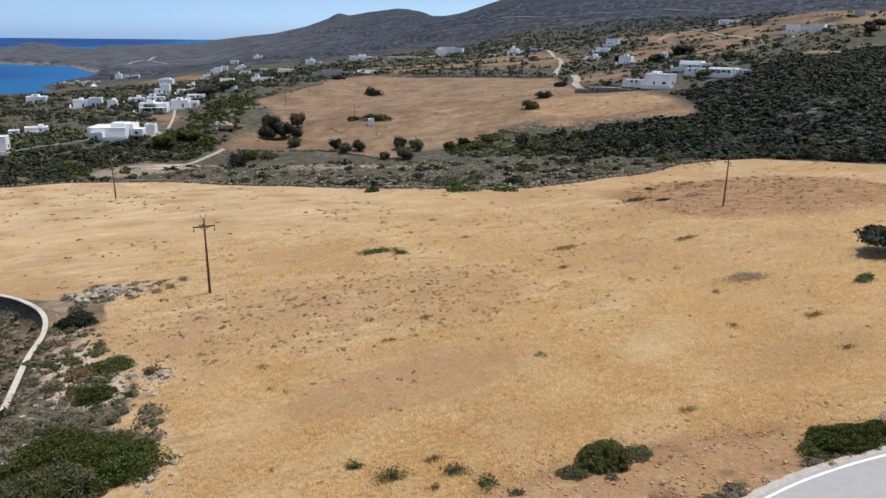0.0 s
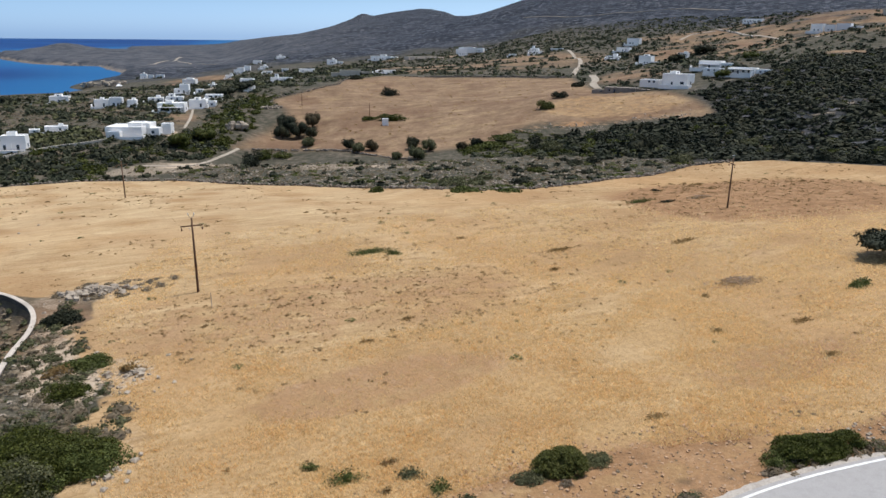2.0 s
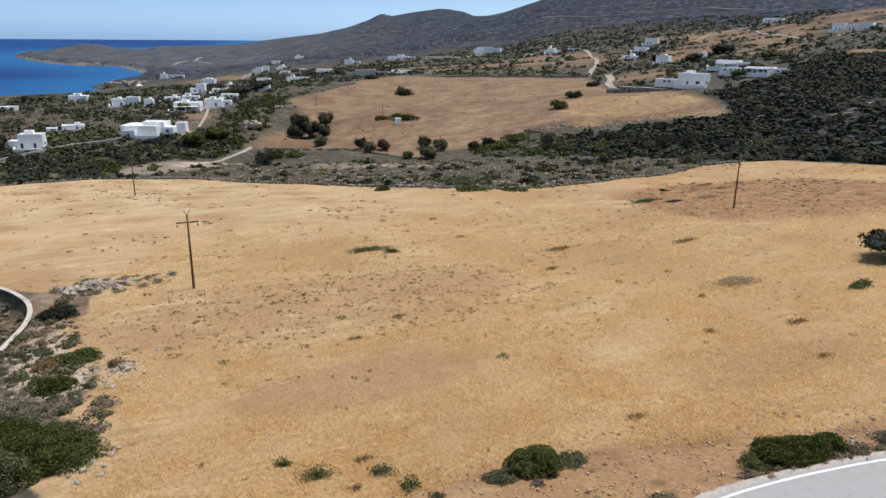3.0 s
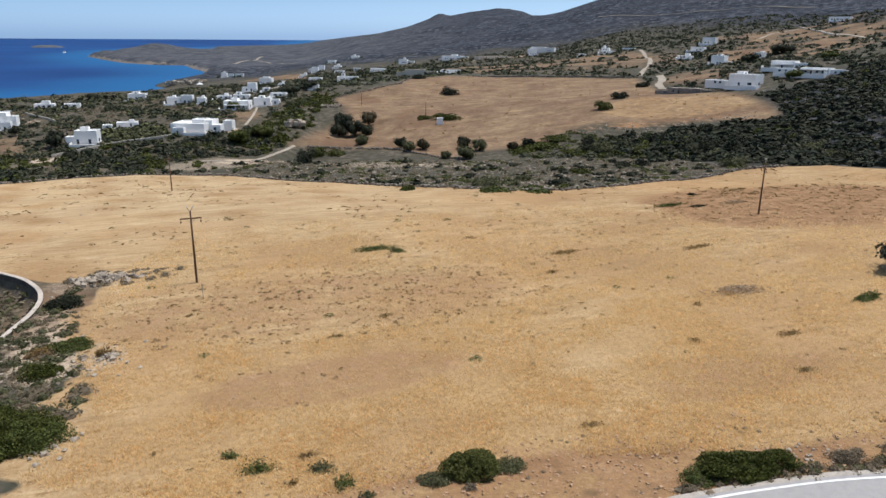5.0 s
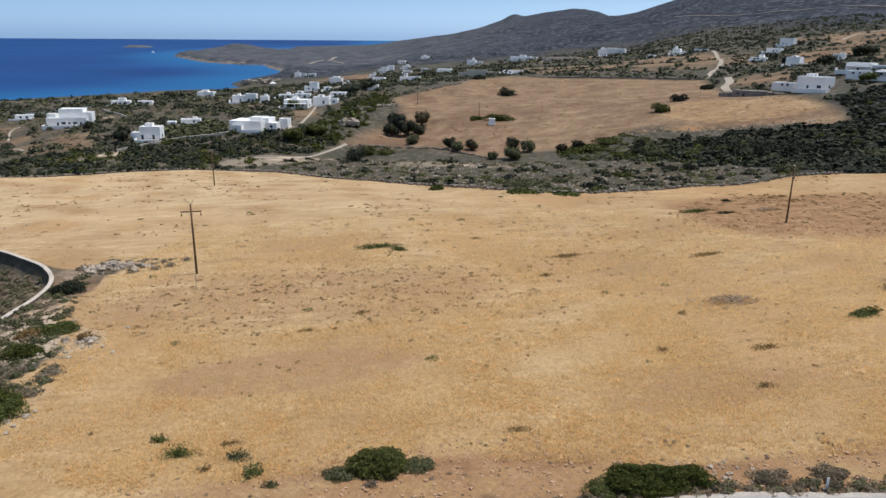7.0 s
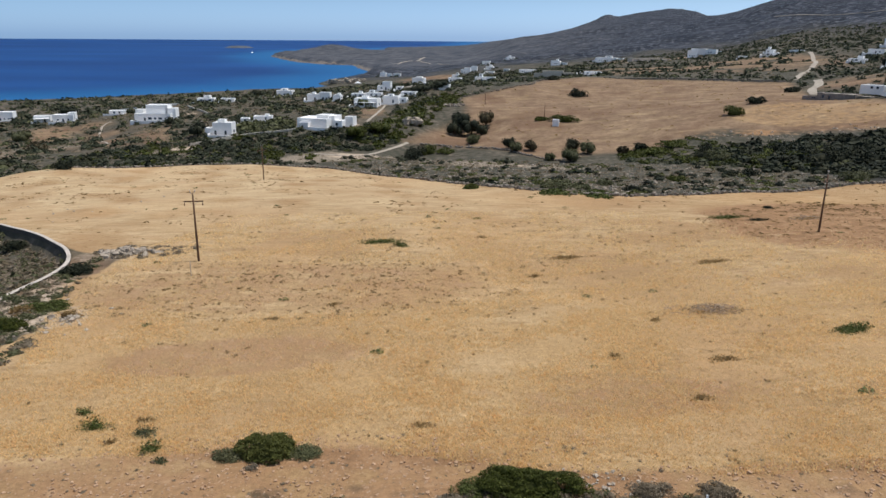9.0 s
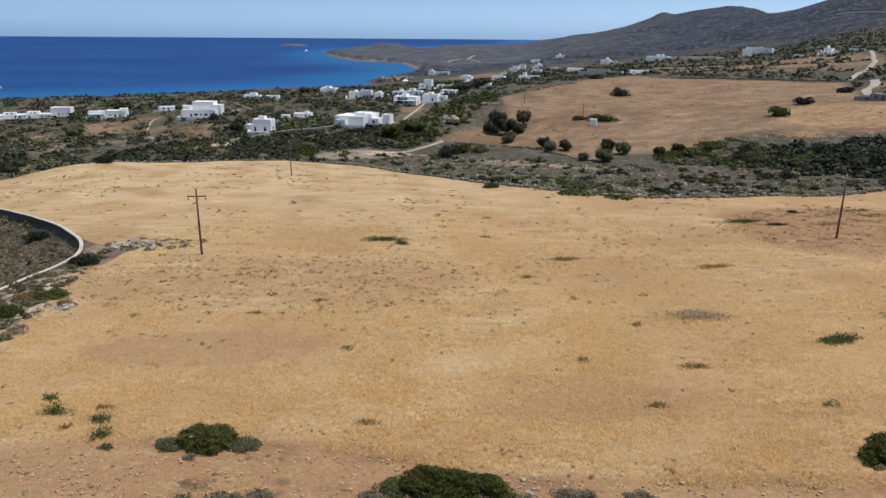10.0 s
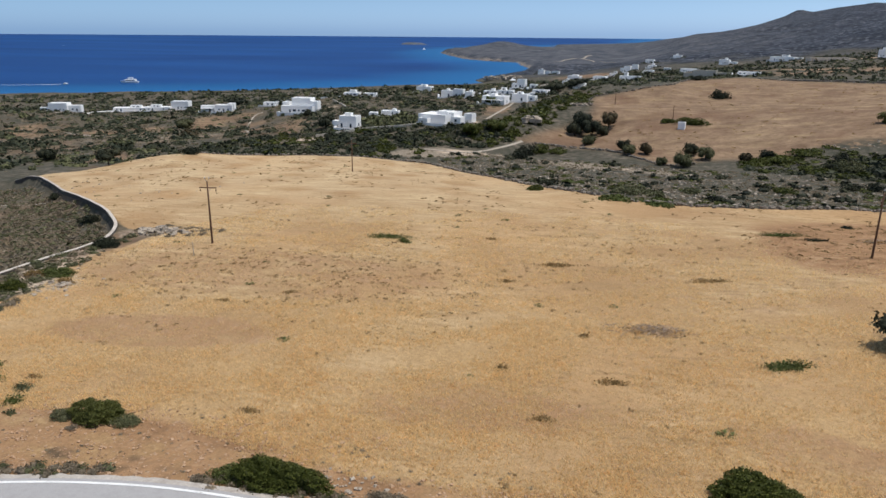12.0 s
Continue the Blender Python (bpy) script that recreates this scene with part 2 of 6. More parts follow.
def ground_material():
    n = Nodes("ground")
    fine, mid, wide = n.noise(2.6, 6, 0.65), n.noise(0.35, 5, 0.6), n.noise(0.055, 4, 0.55)
    streak = n.noise(0.5, 5, 0.65, n.stretch((0.28, 1.0, 1.0)))
    # dry grass
    straw = n.ramp(streak, [(0.28, (0.335, 0.222, 0.114)), (0.5, (0.455, 0.318, 0.174)), (0.72, (0.585, 0.435, 0.262))])
    straw = n.mix(n.ramp(wide, [(0.45, 0.0), (0.60, 0.9)]), straw, (0.345, 0.212, 0.107))
    straw = n.mix(n.ramp(fine, [(0.40, 0.45), (0.56, 0.0)]), straw, (0.33, 0.215, 0.10))
    straw = n.mix(n.ramp(n.noise(0.22, 5, 0.62, n.stretch((0.35, 1.0, 1.0))), [(0.5, 0.0), (0.7, 0.42)]), straw, (0.40, 0.245, 0.125))
    straw = n.mix(n.ramp(n.noise(0.03, 3, 0.5), [(0.47, 0.0), (0.64, 0.5)]), straw, (0.455, 0.285, 0.14))
    stain = n.math("MULTIPLY", n.ramp(n.noise(0.42, 5, 0.62, n.stretch((0.45, 1.0, 1.0))), [(0.53, 0.0), (0.61, 1.0)]), n.ramp(n.noise(0.06, 3, 0.5), [(0.36, 0.3), (0.56, 1.0)]))
    straw = n.mix(n.math("MULTIPLY", stain, 0.4), straw, (0.34, 0.205, 0.092))
    fleck = n.math("MULTIPLY", n.ramp(n.noise(1.5, 5, 0.65, n.stretch((0.6, 1.0, 1.0))), [(0.55, 0.0), (0.64, 1.0)]), n.ramp(n.noise(0.05, 3, 0.5), [(0.42, 0.12), (0.58, 0.85)]))
    straw = n.mix(fleck, straw, (0.25, 0.15, 0.07))
    speck = n.math("MULTIPLY", n.ramp(n.noise(3.6, 4, 0.7, n.stretch((0.7, 1.0, 1.0))), [(0.54, 0.0), (0.68, 0.65)]), n.ramp(n.noise(0.09, 4, 0.6), [(0.40, 0.25), (0.58, 1.0)]))
    straw = n.mix(speck, straw, (0.20, 0.123, 0.058))
    furrow = n.math("MULTIPLY", n.ramp(n.noise(1.1, 6, 0.7, n.turned(8, (0.16, 1.0, 1.0))), [(0.52, 0.0), (0.62, 0.95)]), n.ramp(n.noise(0.07, 4, 0.6), [(0.40, 0.12), (0.56, 1.0)]))
    straw = n.mix(furrow, straw, (0.27, 0.172, 0.085))
    golden = n.ramp(n.noise(0.07, 6, 0.68, n.stretch((0.55, 1.0, 1.0))), [(0.40, 0.1), (0.58, 0.85)])
    straw = n.mix(n.math("MULTIPLY", n.attribute("gold"), golden), straw, n.ramp(fine, [(0.36, (0.30, 0.188, 0.088)), (0.62, (0.48, 0.318, 0.153))]))
    straw = n.mix(n.math("MULTIPLY", n.attribute("bleached"), n.ramp(streak, [(0.30, 0.18), (0.65, 0.42)])), straw, (0.64, 0.505, 0.315))
    # bare reddish soil with stones
    soil = n.ramp(mid, [(0.3, (0.215, 0.120, 0.060)), (0.55, (0.33, 0.192, 0.098)), (0.75, (0.43, 0.285, 0.165))])
    soil = n.mix(n.ramp(n.cells(2.4), [(0.1, 0.55), (0.2, 0.0)]), soil, (0.45, 0.38, 0.30))
    soil = n.mix(n.ramp(fine, [(0.41, 0.42), (0.56, 0.0)]), soil, (0.20, 0.122, 0.066))
    # phrygana floor: grey-green, brown and bare earth
    scrub = n.ramp(mid, [(0.3, (0.038, 0.038, 0.026)), (0.46, (0.075, 0.069, 0.050)), (0.6, (0.130, 0.110, 0.084)), (0.76, (0.24, 0.19, 0.15))])
    scrub = n.mix(n.ramp(wide, [(0.4, 0.6), (0.58, 0.0)]), scrub, (0.058, 0.058, 0.043))
    # tilled and grazed fields
    brown = n.ramp(n.noise(0.12, 6, 0.68, n.stretch((0.8, 1.0, 1.0))), [(0.3, (0.142, 0.09, 0.057)), (0.5, (0.222, 0.147, 0.093)), (0.72, (0.335, 0.236, 0.147))])
    brown = n.mix(n.ramp(n.noise(0.6, 4, 0.6), [(0.36, 0.6), (0.52, 0.0)]), brown, (0.14, 0.09, 0.052))
    brown = n.mix(n.ramp(n.noise(0.16, 6, 0.72, n.turned(-35, (0.3, 1.0, 1.0))), [(0.5, 0.0), (0.68, 0.6)]), brown, (0.37, 0.27, 0.15))
    brown = n.mix(n.ramp(n.noise(0.035, 4, 0.6), [(0.5, 0.0), (0.62, 0.6)]), brown, (0.155, 0.09, 0.055))
    # mountain slopes: dark scrub with grey rock, a bluish tint put in for haze
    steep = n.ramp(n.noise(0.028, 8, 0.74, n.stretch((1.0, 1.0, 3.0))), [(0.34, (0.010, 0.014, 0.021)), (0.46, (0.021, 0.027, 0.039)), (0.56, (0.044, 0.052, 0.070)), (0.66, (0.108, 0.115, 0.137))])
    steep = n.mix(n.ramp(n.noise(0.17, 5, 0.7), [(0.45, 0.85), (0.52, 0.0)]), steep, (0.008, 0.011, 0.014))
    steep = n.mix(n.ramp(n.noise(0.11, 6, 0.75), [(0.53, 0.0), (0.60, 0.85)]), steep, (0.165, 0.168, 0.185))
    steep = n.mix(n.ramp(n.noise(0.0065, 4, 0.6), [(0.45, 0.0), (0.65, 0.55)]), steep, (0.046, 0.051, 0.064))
    # cape and far peak made paler, haze put into their colour
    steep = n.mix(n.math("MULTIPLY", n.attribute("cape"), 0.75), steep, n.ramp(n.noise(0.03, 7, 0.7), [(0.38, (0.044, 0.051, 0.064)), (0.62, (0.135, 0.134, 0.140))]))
    pale = n.ramp(fine, [(0.3, (0.36, 0.275, 0.195)), (0.7, (0.52, 0.425, 0.325))])
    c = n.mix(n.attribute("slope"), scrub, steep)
    c = n.mix(n.attribute("tilled"), c, brown)
    edge = n.math("ADD", n.attribute("straw"), n.math("MULTIPLY", n.math("SUBTRACT", mid, 0.5), 0.5))
    c = n.mix(n.ramp(edge, [(0.4, 0.0), (0.6, 1.0)]), c, straw)
    edge = n.math("ADD", n.attribute("soil"), n.math("MULTIPLY", n.math("SUBTRACT", mid, 0.5), 0.9))
    c = n.mix(n.ramp(edge, [(0.38, 0.0), (0.68, 1.0)]), c, soil)
    edge = n.math("ADD", n.attribute("pale"), n.math("MULTIPLY", n.math("SUBTRACT", fine, 0.5), 0.6))
    c = n.mix(n.ramp(edge, [(0.35, 0.0), (0.7, 1.0)]), c, pale)
    gullies = n.math("MULTIPLY", n.attribute("slope"), n.math("MULTIPLY", n.noise(0.009, 6, 0.62, n.stretch((1.0, 1.0, 0.35)), 0.6), 130.0))
    n.bump(n.math("ADD", gullies, n.math("ADD", fine, n.math("MULTIPLY", mid, 2.0))), 0.55, 0.25)
    return n.done(c, 0.95, 0.1)


def sea_material():
    n = Nodes("sea_water")
    shallow = n.attribute("shallow")
    deep = n.ramp(n.noise(0.004, 4, 0.5, n.stretch((0.35, 1.0, 1.0))), [(0.35, (0.005, 0.036, 0.145)), (0.65, (0.009, 0.058, 0.20))])
    c = n.mix(n.ramp(shallow, [(0.0, 0.0), (0.5, 0.55), (1.0, 1.0)]), deep, (0.012, 0.105, 0.265))
    n.bump(n.noise(0.35, 4, 0.6), 0.35, 0.3)
    return n.done(c, 0.5, 0.05)


GROUND, WATER = ground_material(), sea_material()


# ---- helpers for meshes ----
def mesh_of(name, verts, faces, material, smooth_faces=False):
    """A mesh from arrays of corners and of faces that all have the same number of sides."""
    me = bpy.data.meshes.new(name)
    verts, faces = np.asarray(verts, np.float32), np.asarray(faces, np.int32)
    k = faces.shape[1]
    me.vertices.add(len(verts))
    me.vertices.foreach_set("co", verts.ravel())
    me.loops.add(faces.size)
    me.loops.foreach_set("vertex_index", faces.ravel())
    me.polygons.add(len(faces))
    me.polygons.foreach_set("loop_start", np.arange(0, faces.size, k, dtype=np.int32))
    me.polygons.foreach_set("loop_total", np.full(len(faces), k, np.int32))
    me.polygons.foreach_set("use_smooth", np.full(len(faces), smooth_faces, bool))
    me.update(calc_edges=True)
    me.validate()
    me.materials.append(material)
    return me


def ground_z(x, y):
    return float(height([x], [y])[0])


# ---- the ground: one sheet from below the camera to the horizon ----
def soft(poly, x, y, width):
    return smooth(width, -width, outside(poly, x, y))


def patch(x, y, cx, cy, rx, ry, turn=0.0):
    c, s = math.cos(radians(turn)), math.sin(radians(turn))
    u, v = ((x - cx) * c + (y - cy) * s) / rx, ((y - cy) * c - (x - cx) * s) / ry
    return smooth(1.25, 0.8, np.hypot(u, v))


FAR_FIELD = [(21, 310), (31, 322), (40, 342), (50, 357), (52, 370), (50, 392), (50, 412), (64, 421), (88, 437), (112, 500), (138, 507), (160, 480), (182, 463), (222, 447), (251, 430), (240, 402), (231, 368), (230, 327), (232, 296), (229, 273), (224, 258), (218, 252), (207, 258), (190, 268), (177, 275), (165, 277), (158, 285), (150, 286), (138, 282), (130, 277), (124, 276), (111, 274), (97, 272), (82, 266), (72, 277), (64, 289), (45, 304), (30, 309)]


DARK_SLOPE = [(162, 178), (172, 168), (180, 146), (186, 118), (280, 110), (420, 230), (410, 330), (330, 312), (296, 292), (262, 286), (240, 288), (230, 262), (205, 256), (180, 242), (163, 226), (155, 202)]


def build_ground():
    az = np.radians(np.unique(np.concatenate([np.arange(-180, -64, 6.0), np.arange(-64, 70, 0.32), np.arange(70, 179, 6.0), [180.0]])))
    r = np.concatenate([np.arange(0.01, 30, 1.5), 30 * 1.0128 ** np.arange(0, 405)])
    r = r[r < 4990]
    A, R = np.meshgrid(az, r, indexing="ij")
    x, y = HUB[0] + R * np.sin(A), HUB[1] + R * np.cos(A)
    z = height(x, y)
    xf, yf = x.ravel(), y.ravel()
    infield = smooth(2.4, -2.4, outside(FIELD, xf, yf) + (1.6 * waves(xf, yf, 7, 34) + 0.9 * waves(xf, yf, 3, 35)) * smooth(130, 90, R.ravel()))
    infield = np.maximum(infield, patch(xf, yf, -2.5, 49.5, 4.5, 8))
    rough = waves(xf, yf, 2.3, 31) * 0.03 + waves(xf, yf, 5.1, 32) * 0.035
    z = z + (rough * smooth(400, 150, R.ravel())).reshape(z.shape)
    na, nr = A.shape
    i = np.arange(na * nr).reshape(na, nr)
    faces = np.stack([i[:-1, :-1], i[:-1, 1:], i[1:, 1:], i[1:, :-1]], -1).reshape(-1, 4)
    me = mesh_of("ground", np.stack([xf, yf, z.ravel()], 1), faces[:, ::-1], GROUND, True)
    far = soft(FAR_FIELD, xf, yf, 4)
    zz = z.ravel()
    rr, azd = R.ravel(), np.degrees(A).ravel()
    # all land beyond a kilometre takes the haze-tinted mountain colours
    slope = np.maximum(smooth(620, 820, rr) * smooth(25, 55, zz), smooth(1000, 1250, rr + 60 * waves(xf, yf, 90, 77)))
    # the near dark hillside's floor takes the same darker bluish colours
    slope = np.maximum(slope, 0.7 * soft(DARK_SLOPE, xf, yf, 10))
    tilled = np.clip(far + dry_land(xf, yf), 0, 1)
    # soil weights; the wide patch at (112, 66) darkens the eastern straw
    strip = patch(xf, yf, 24, 30, 24, 5.0) * 0.62 + patch(xf, yf, 60, 29, 20, 3.0) * 0.55 + patch(xf, yf, -7, 62, 6, 4) * 0.3 + patch(xf, yf, 18, 52.5, 13, 5.0, 8) * 0.56 + patch(xf, yf, 46, 44, 16, 5, -6) * 0.34 + patch(xf, yf, 76, 130, 36, 10, 10) * 0.36 + patch(xf, yf, 118, 114, 34, 24, 12) * 0.8 + patch(xf, yf, 112, 66, 50, 46, 0) * 0.36 + patch(xf, yf, 66, 38, 22, 8, -10) * 0.25 + patch(xf, yf, 18, 75, 26, 11, 4) * 0.5 + patch(xf, yf, 34, 36, 14, 3.2) * 0.36 + patch(xf, yf, 152, 280, 22, 6, -8) * 0.42 + patch(xf, yf, 186, 271, 26, 6, -14) * 0.40 + patch(xf, yf, 7, 62, 8, 3) * -0.2
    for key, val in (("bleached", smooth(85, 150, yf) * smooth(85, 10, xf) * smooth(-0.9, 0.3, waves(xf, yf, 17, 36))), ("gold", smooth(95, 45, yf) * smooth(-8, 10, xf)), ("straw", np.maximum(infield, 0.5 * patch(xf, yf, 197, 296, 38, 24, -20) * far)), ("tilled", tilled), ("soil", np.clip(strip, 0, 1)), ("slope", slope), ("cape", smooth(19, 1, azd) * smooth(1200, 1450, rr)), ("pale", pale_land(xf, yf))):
        at = me.attributes.new(key, "FLOAT", "POINT")
        at.data.foreach_set("value", np.asarray(val, np.float32))
    return tagged(new("ground", me), "dry coastal land of straw fields, red soil and dark scrub", "ground", kind="structure")


def dry_land(x, y):
    """Grazed and tilled plots between the scrub."""
    out = patch(x, y, -276, 351, 25, 46, 43) + patch(x, y, -238, 331, 26, 40, 42) + patch(x, y, -194, 338, 18, 34, 37)
    out += patch(x, y, -177, 381, 13, 25, 32) + 0.7 * patch(x, y, -151, 380, 14, 28, 29) + 0.7 * patch(x, y, -106, 330, 20, 30, 20)
    out += patch(x, y, 21, 980, 45, 110, -1) + 0.9 * patch(x, y, 261, 612, 112, 105, -23) + patch(x, y, 269, 392, 25, 22, -34)
    out += 0.6 * patch(x, y, 435, 492, 76, 80, -41) + 0.75 * patch(x, y, 543, 532, 106, 52, -46) + patch(x, y, 384, 334, 12, 12, -49)
    out += 0.6 * patch(x, y, 480, 641, 57, 40, -37) + patch(x, y, 285, 884, 85, 80, -18) + 0.8 * patch(x, y, 1, 372, 7, 26, 0)
    out += 0.15 * smooth(60, -60, x) * smooth(230, 300, y) * smooth(1000, 900, y)
    out += 0.4 * patch(x, y, -190, 262, 40, 22, 35) + 0.35 * patch(x, y, -150, 300, 34, 16, 30) + 0.35 * patch(x, y, -250, 280, 40, 22, 40) + 0.25 * patch(x, y, -130, 430, 30, 24, 20)
    out += 0.8 * patch(x, y, -110, 205, 9, 60, 35) * smooth(0, 8, outside(FIELD, x, y))
    out += patch(x, y, 420, 445, 70, 26, 35) + 0.9 * patch(x, y, 425, 525, 70, 36, 30) + 0.9 * patch(x, y, 530, 440, 90, 40, 40) + 0.8 * patch(x, y, 515, 595, 90, 40, 30) + 0.8 * patch(x, y, 286, 418, 20, 16, 0)
    out += 0.9 * patch(x, y, -10, 66, 7, 24, 8) + 0.5 * patch(x, y, -70, 105, 45, 35, -40) + 0.15 * patch(x, y, -36, 84, 30, 30)
    return np.clip(out, 0, 1) * smooth(-0.75, 0.35, waves(x, y, 34, 41) + 0.6 * waves(x, y, 80, 42) + 0.35 * waves(x, y, 11, 43))


def pale_land(x, y):
    """Trodden, stony and sandy places."""
    out = patch(x, y, -5.4, 63.5, 5, 4.8) * 0.56 + patch(x, y, -9, 91.5, 8, 4, 10) * 0.42 + patch(x, y, -11, 74, 2.6, 13, 8) * 0.5 + patch(x, y, -2.6, 47.5, 1.6, 6, -8) * 0.35 + patch(x, y, 116, 212, 26, 9, -30) * 0.3
    out += patch(x, y, -156, 302, 40, 20, 30) * 0.42 + patch(x, y, -193, 395, 44, 18, 30) * 0.25 + patch(x, y, -113.6, 412, 9, 7, 0) * 0.7 + patch(x, y, -70, 292, 6, 5, 0) * 0.7 + patch(x, y, -8.5, 327, 9, 4, 10) * 0.8 + patch(x, y, 290, 880, 60, 90, -15) * 0.45
    out += patch(x, y, -10.5, 58, 4.5, 14) * 0.36 + patch(x, y, -8, 271, 20, 11, 25) * 0.5 + patch(x, y, -76, 280, 14, 12, 10) * 0.4
    out += patch(x, y, 9, 281, 16, 3.5, 25) * 0.5 + patch(x, y, 48, 262, 22, 9, -30) * 0.5 + patch(x, y, 76, 246, 12, 8, -20) * 0.5
    out += patch(x, y, -45, 118, 26, 8, -40) * 0.3 + smooth(9, 2, np.abs(outside(COAST, x, y)) * np.where(y > 1250, 0.6, 1.0)) * 0.5
    out += (patch(x, y, 240, 205, 15, 9, 0) * 0.5 + patch(x, y, 262, 196, 18, 9, 0) * 0.45) * smooth(-0.1, 0.5, waves(x, y, 9, 88)) + patch(x, y, 354, 311, 38, 6, 32) * 0.6
    return out


build_ground()


def build_sea():
    az = np.radians(np.arange(-100, 40.1, 1.0))
    r = np.concatenate([np.linspace(350, 2500, 90), np.linspace(2560, 4900, 40)])
    A, R = np.meshgrid(az, r, indexing="ij")
    x, y = HUB[0] + R * np.sin(A), HUB[1] + R * np.cos(A)
    z = SEA + 40.0 * (np.clip((R - 1800) / 3100, 0, 1)) ** 2
    na, nr = A.shape
    i = np.arange(na * nr).reshape(na, nr)
    faces = np.stack([i[:-1, :-1], i[:-1, 1:], i[1:, 1:], i[1:, :-1]], -1).reshape(-1, 4)
    me = mesh_of("water", np.stack([x.ravel(), y.ravel(), z.ravel()], 1), faces[:, ::-1], WATER, True)
    at = me.attributes.new("shallow", "FLOAT", "POINT")
    at.data.foreach_set("value", smooth(230, 0, outside(COAST, x.ravel(), y.ravel())).astype(np.float32))
    tagged(new("water", me), "deep blue sea, turquoise along the shore", "sea", kind="structure")


build_sea()


# ---- materials of the things ----
def leaf_material(name, dark, mid, light, gloss=0.55, faded=None):
    n = Nodes(name)
    c = n.ramp(n.island(), [(0.0, dark), (0.5, mid), (1.0, light)])
    # tone varies by plant; full tone darkens the cores inside bushes and crowns
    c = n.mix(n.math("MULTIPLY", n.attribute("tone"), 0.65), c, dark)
    c = n.mix(n.ramp(n.noise(0.13, 3), [(0.45, 0.0), (0.68, 0.45)]), c, faded or tuple(0.5 * a + 0.5 * b for a, b in zip(light, (0.12, 0.105, 0.05))))
    return n.done(c, gloss, 0.12)


def plain_material(name, low, high, scale, rough=0.85, bump=0.3, spec=0.25, metal=0.0, dirt=None):
    n = Nodes(name)
    a, b = n.noise(scale, 6, 0.65), n.noise(scale * 0.13, 4, 0.6)
    c = n.ramp(a, [(0.3, low), (0.7, high)])
    c = n.mix(n.ramp(b, [(0.45, 0.0), (0.7, 0.5)]), c, dirt or tuple(v * 0.7 for v in low))
    n.bump(a, bump, 0.5 / scale)
    return n.done(c, rough, spec, metal)


LENTISK = leaf_material("evergreen_leaves", (0.027, 0.034, 0.006), (0.068, 0.080, 0.015), (0.140, 0.152, 0.034))
SCRUBLEAF = leaf_material("scrub_leaves", (0.013, 0.016, 0.010), (0.025, 0.030, 0.018), (0.046, 0.052, 0.032), 0.75)
MAQUIS = leaf_material("maquis_leaves", (0.027, 0.033, 0.019), (0.050, 0.057, 0.034), (0.088, 0.094, 0.058), 0.75)
PHRYGANA = leaf_material("dry_cushion_twigs", (0.15, 0.120, 0.078), (0.245, 0.195, 0.132), (0.36, 0.295, 0.21), 0.85, (0.22, 0.185, 0.14))
OLIVE = leaf_material("olive_leaves", (0.052, 0.056, 0.024), (0.105, 0.108, 0.052), (0.185, 0.185, 0.10), 0.6)
RUSSET = leaf_material("browning_leaves", (0.032, 0.026, 0.014), (0.075, 0.058, 0.032), (0.14, 0.105, 0.06), 0.75)
DRYWEED = leaf_material("withered_weeds", (0.19, 0.125, 0.056), (0.28, 0.19, 0.09), (0.36, 0.26, 0.13), 0.85, (0.25, 0.165, 0.075))
SAGE = leaf_material("pale_garden_leaves", (0.05, 0.055, 0.025), (0.10, 0.105, 0.048), (0.17, 0.17, 0.08), 0.7)
GREENS = leaf_material("fresh_green_leaves", (0.045, 0.058, 0.013), (0.095, 0.115, 0.03), (0.165, 0.185, 0.06), 0.6)
WEEDS = leaf_material("drying_weeds", (0.25, 0.165, 0.07), (0.33, 0.225, 0.10), (0.42, 0.30, 0.145), 0.85, (0.30, 0.20, 0.085))
STRAW = leaf_material("straw_blades", (0.68, 0.495, 0.255), (0.82, 0.625, 0.345), (0.93, 0.745, 0.45), 0.8, (0.82, 0.62, 0.325))
TWIGS = plain_material("dead_twigs", (0.28, 0.20, 0.14), (0.44, 0.34, 0.25), 6.0)
BARK = plain_material("bark", (0.06, 0.045, 0.032), (0.15, 0.115, 0.085), 9.0, 0.9, 0.6)
POLEWOOD = plain_material("creosoted_wood", (0.085, 0.045, 0.028), (0.17, 0.095, 0.055), 5.0, 0.8, 0.4)
STEEL = plain_material("galvanised_steel", (0.22, 0.22, 0.22), (0.36, 0.36, 0.35), 8.0, 0.5, 0.1, 0.5, 0.6)
PORCELAIN = plain_material("brown_porcelain", (0.10, 0.045, 0.03), (0.14, 0.065, 0.04), 12.0, 0.25, 0.02, 0.5)
STONE = plain_material("pale_limestone", (0.27, 0.22, 0.17), (0.49, 0.42, 0.335), 4.0, 0.9, 0.5)
CLODS = plain_material("reddish_clods", (0.34, 0.205, 0.115), (0.54, 0.37, 0.24), 5.0, 0.95, 0.4)
DARKSTONE = plain_material("grey_field_stone", (0.15, 0.125, 0.10), (0.30, 0.26, 0.215), 3.0, 0.95, 0.5)
REDROCK = plain_material("sea_rock", (0.075, 0.085, 0.10), (0.14, 0.15, 0.165), 0.2, 0.95, 0.6)
PLASTER = plain_material("white_limewash", (0.88, 0.87, 0.85), (0.92, 0.91, 0.89), 1.2, 0.8, 0.1, 0.2, 0.0, (0.76, 0.74, 0.70))
CREAM = plain_material("weathered_render", (0.50, 0.44, 0.36), (0.62, 0.56, 0.47), 1.0, 0.9, 0.2)
ROOFING = plain_material("white_roof_screed", (0.78, 0.77, 0.74), (0.87, 0.86, 0.84), 0.8, 0.85, 0.1)
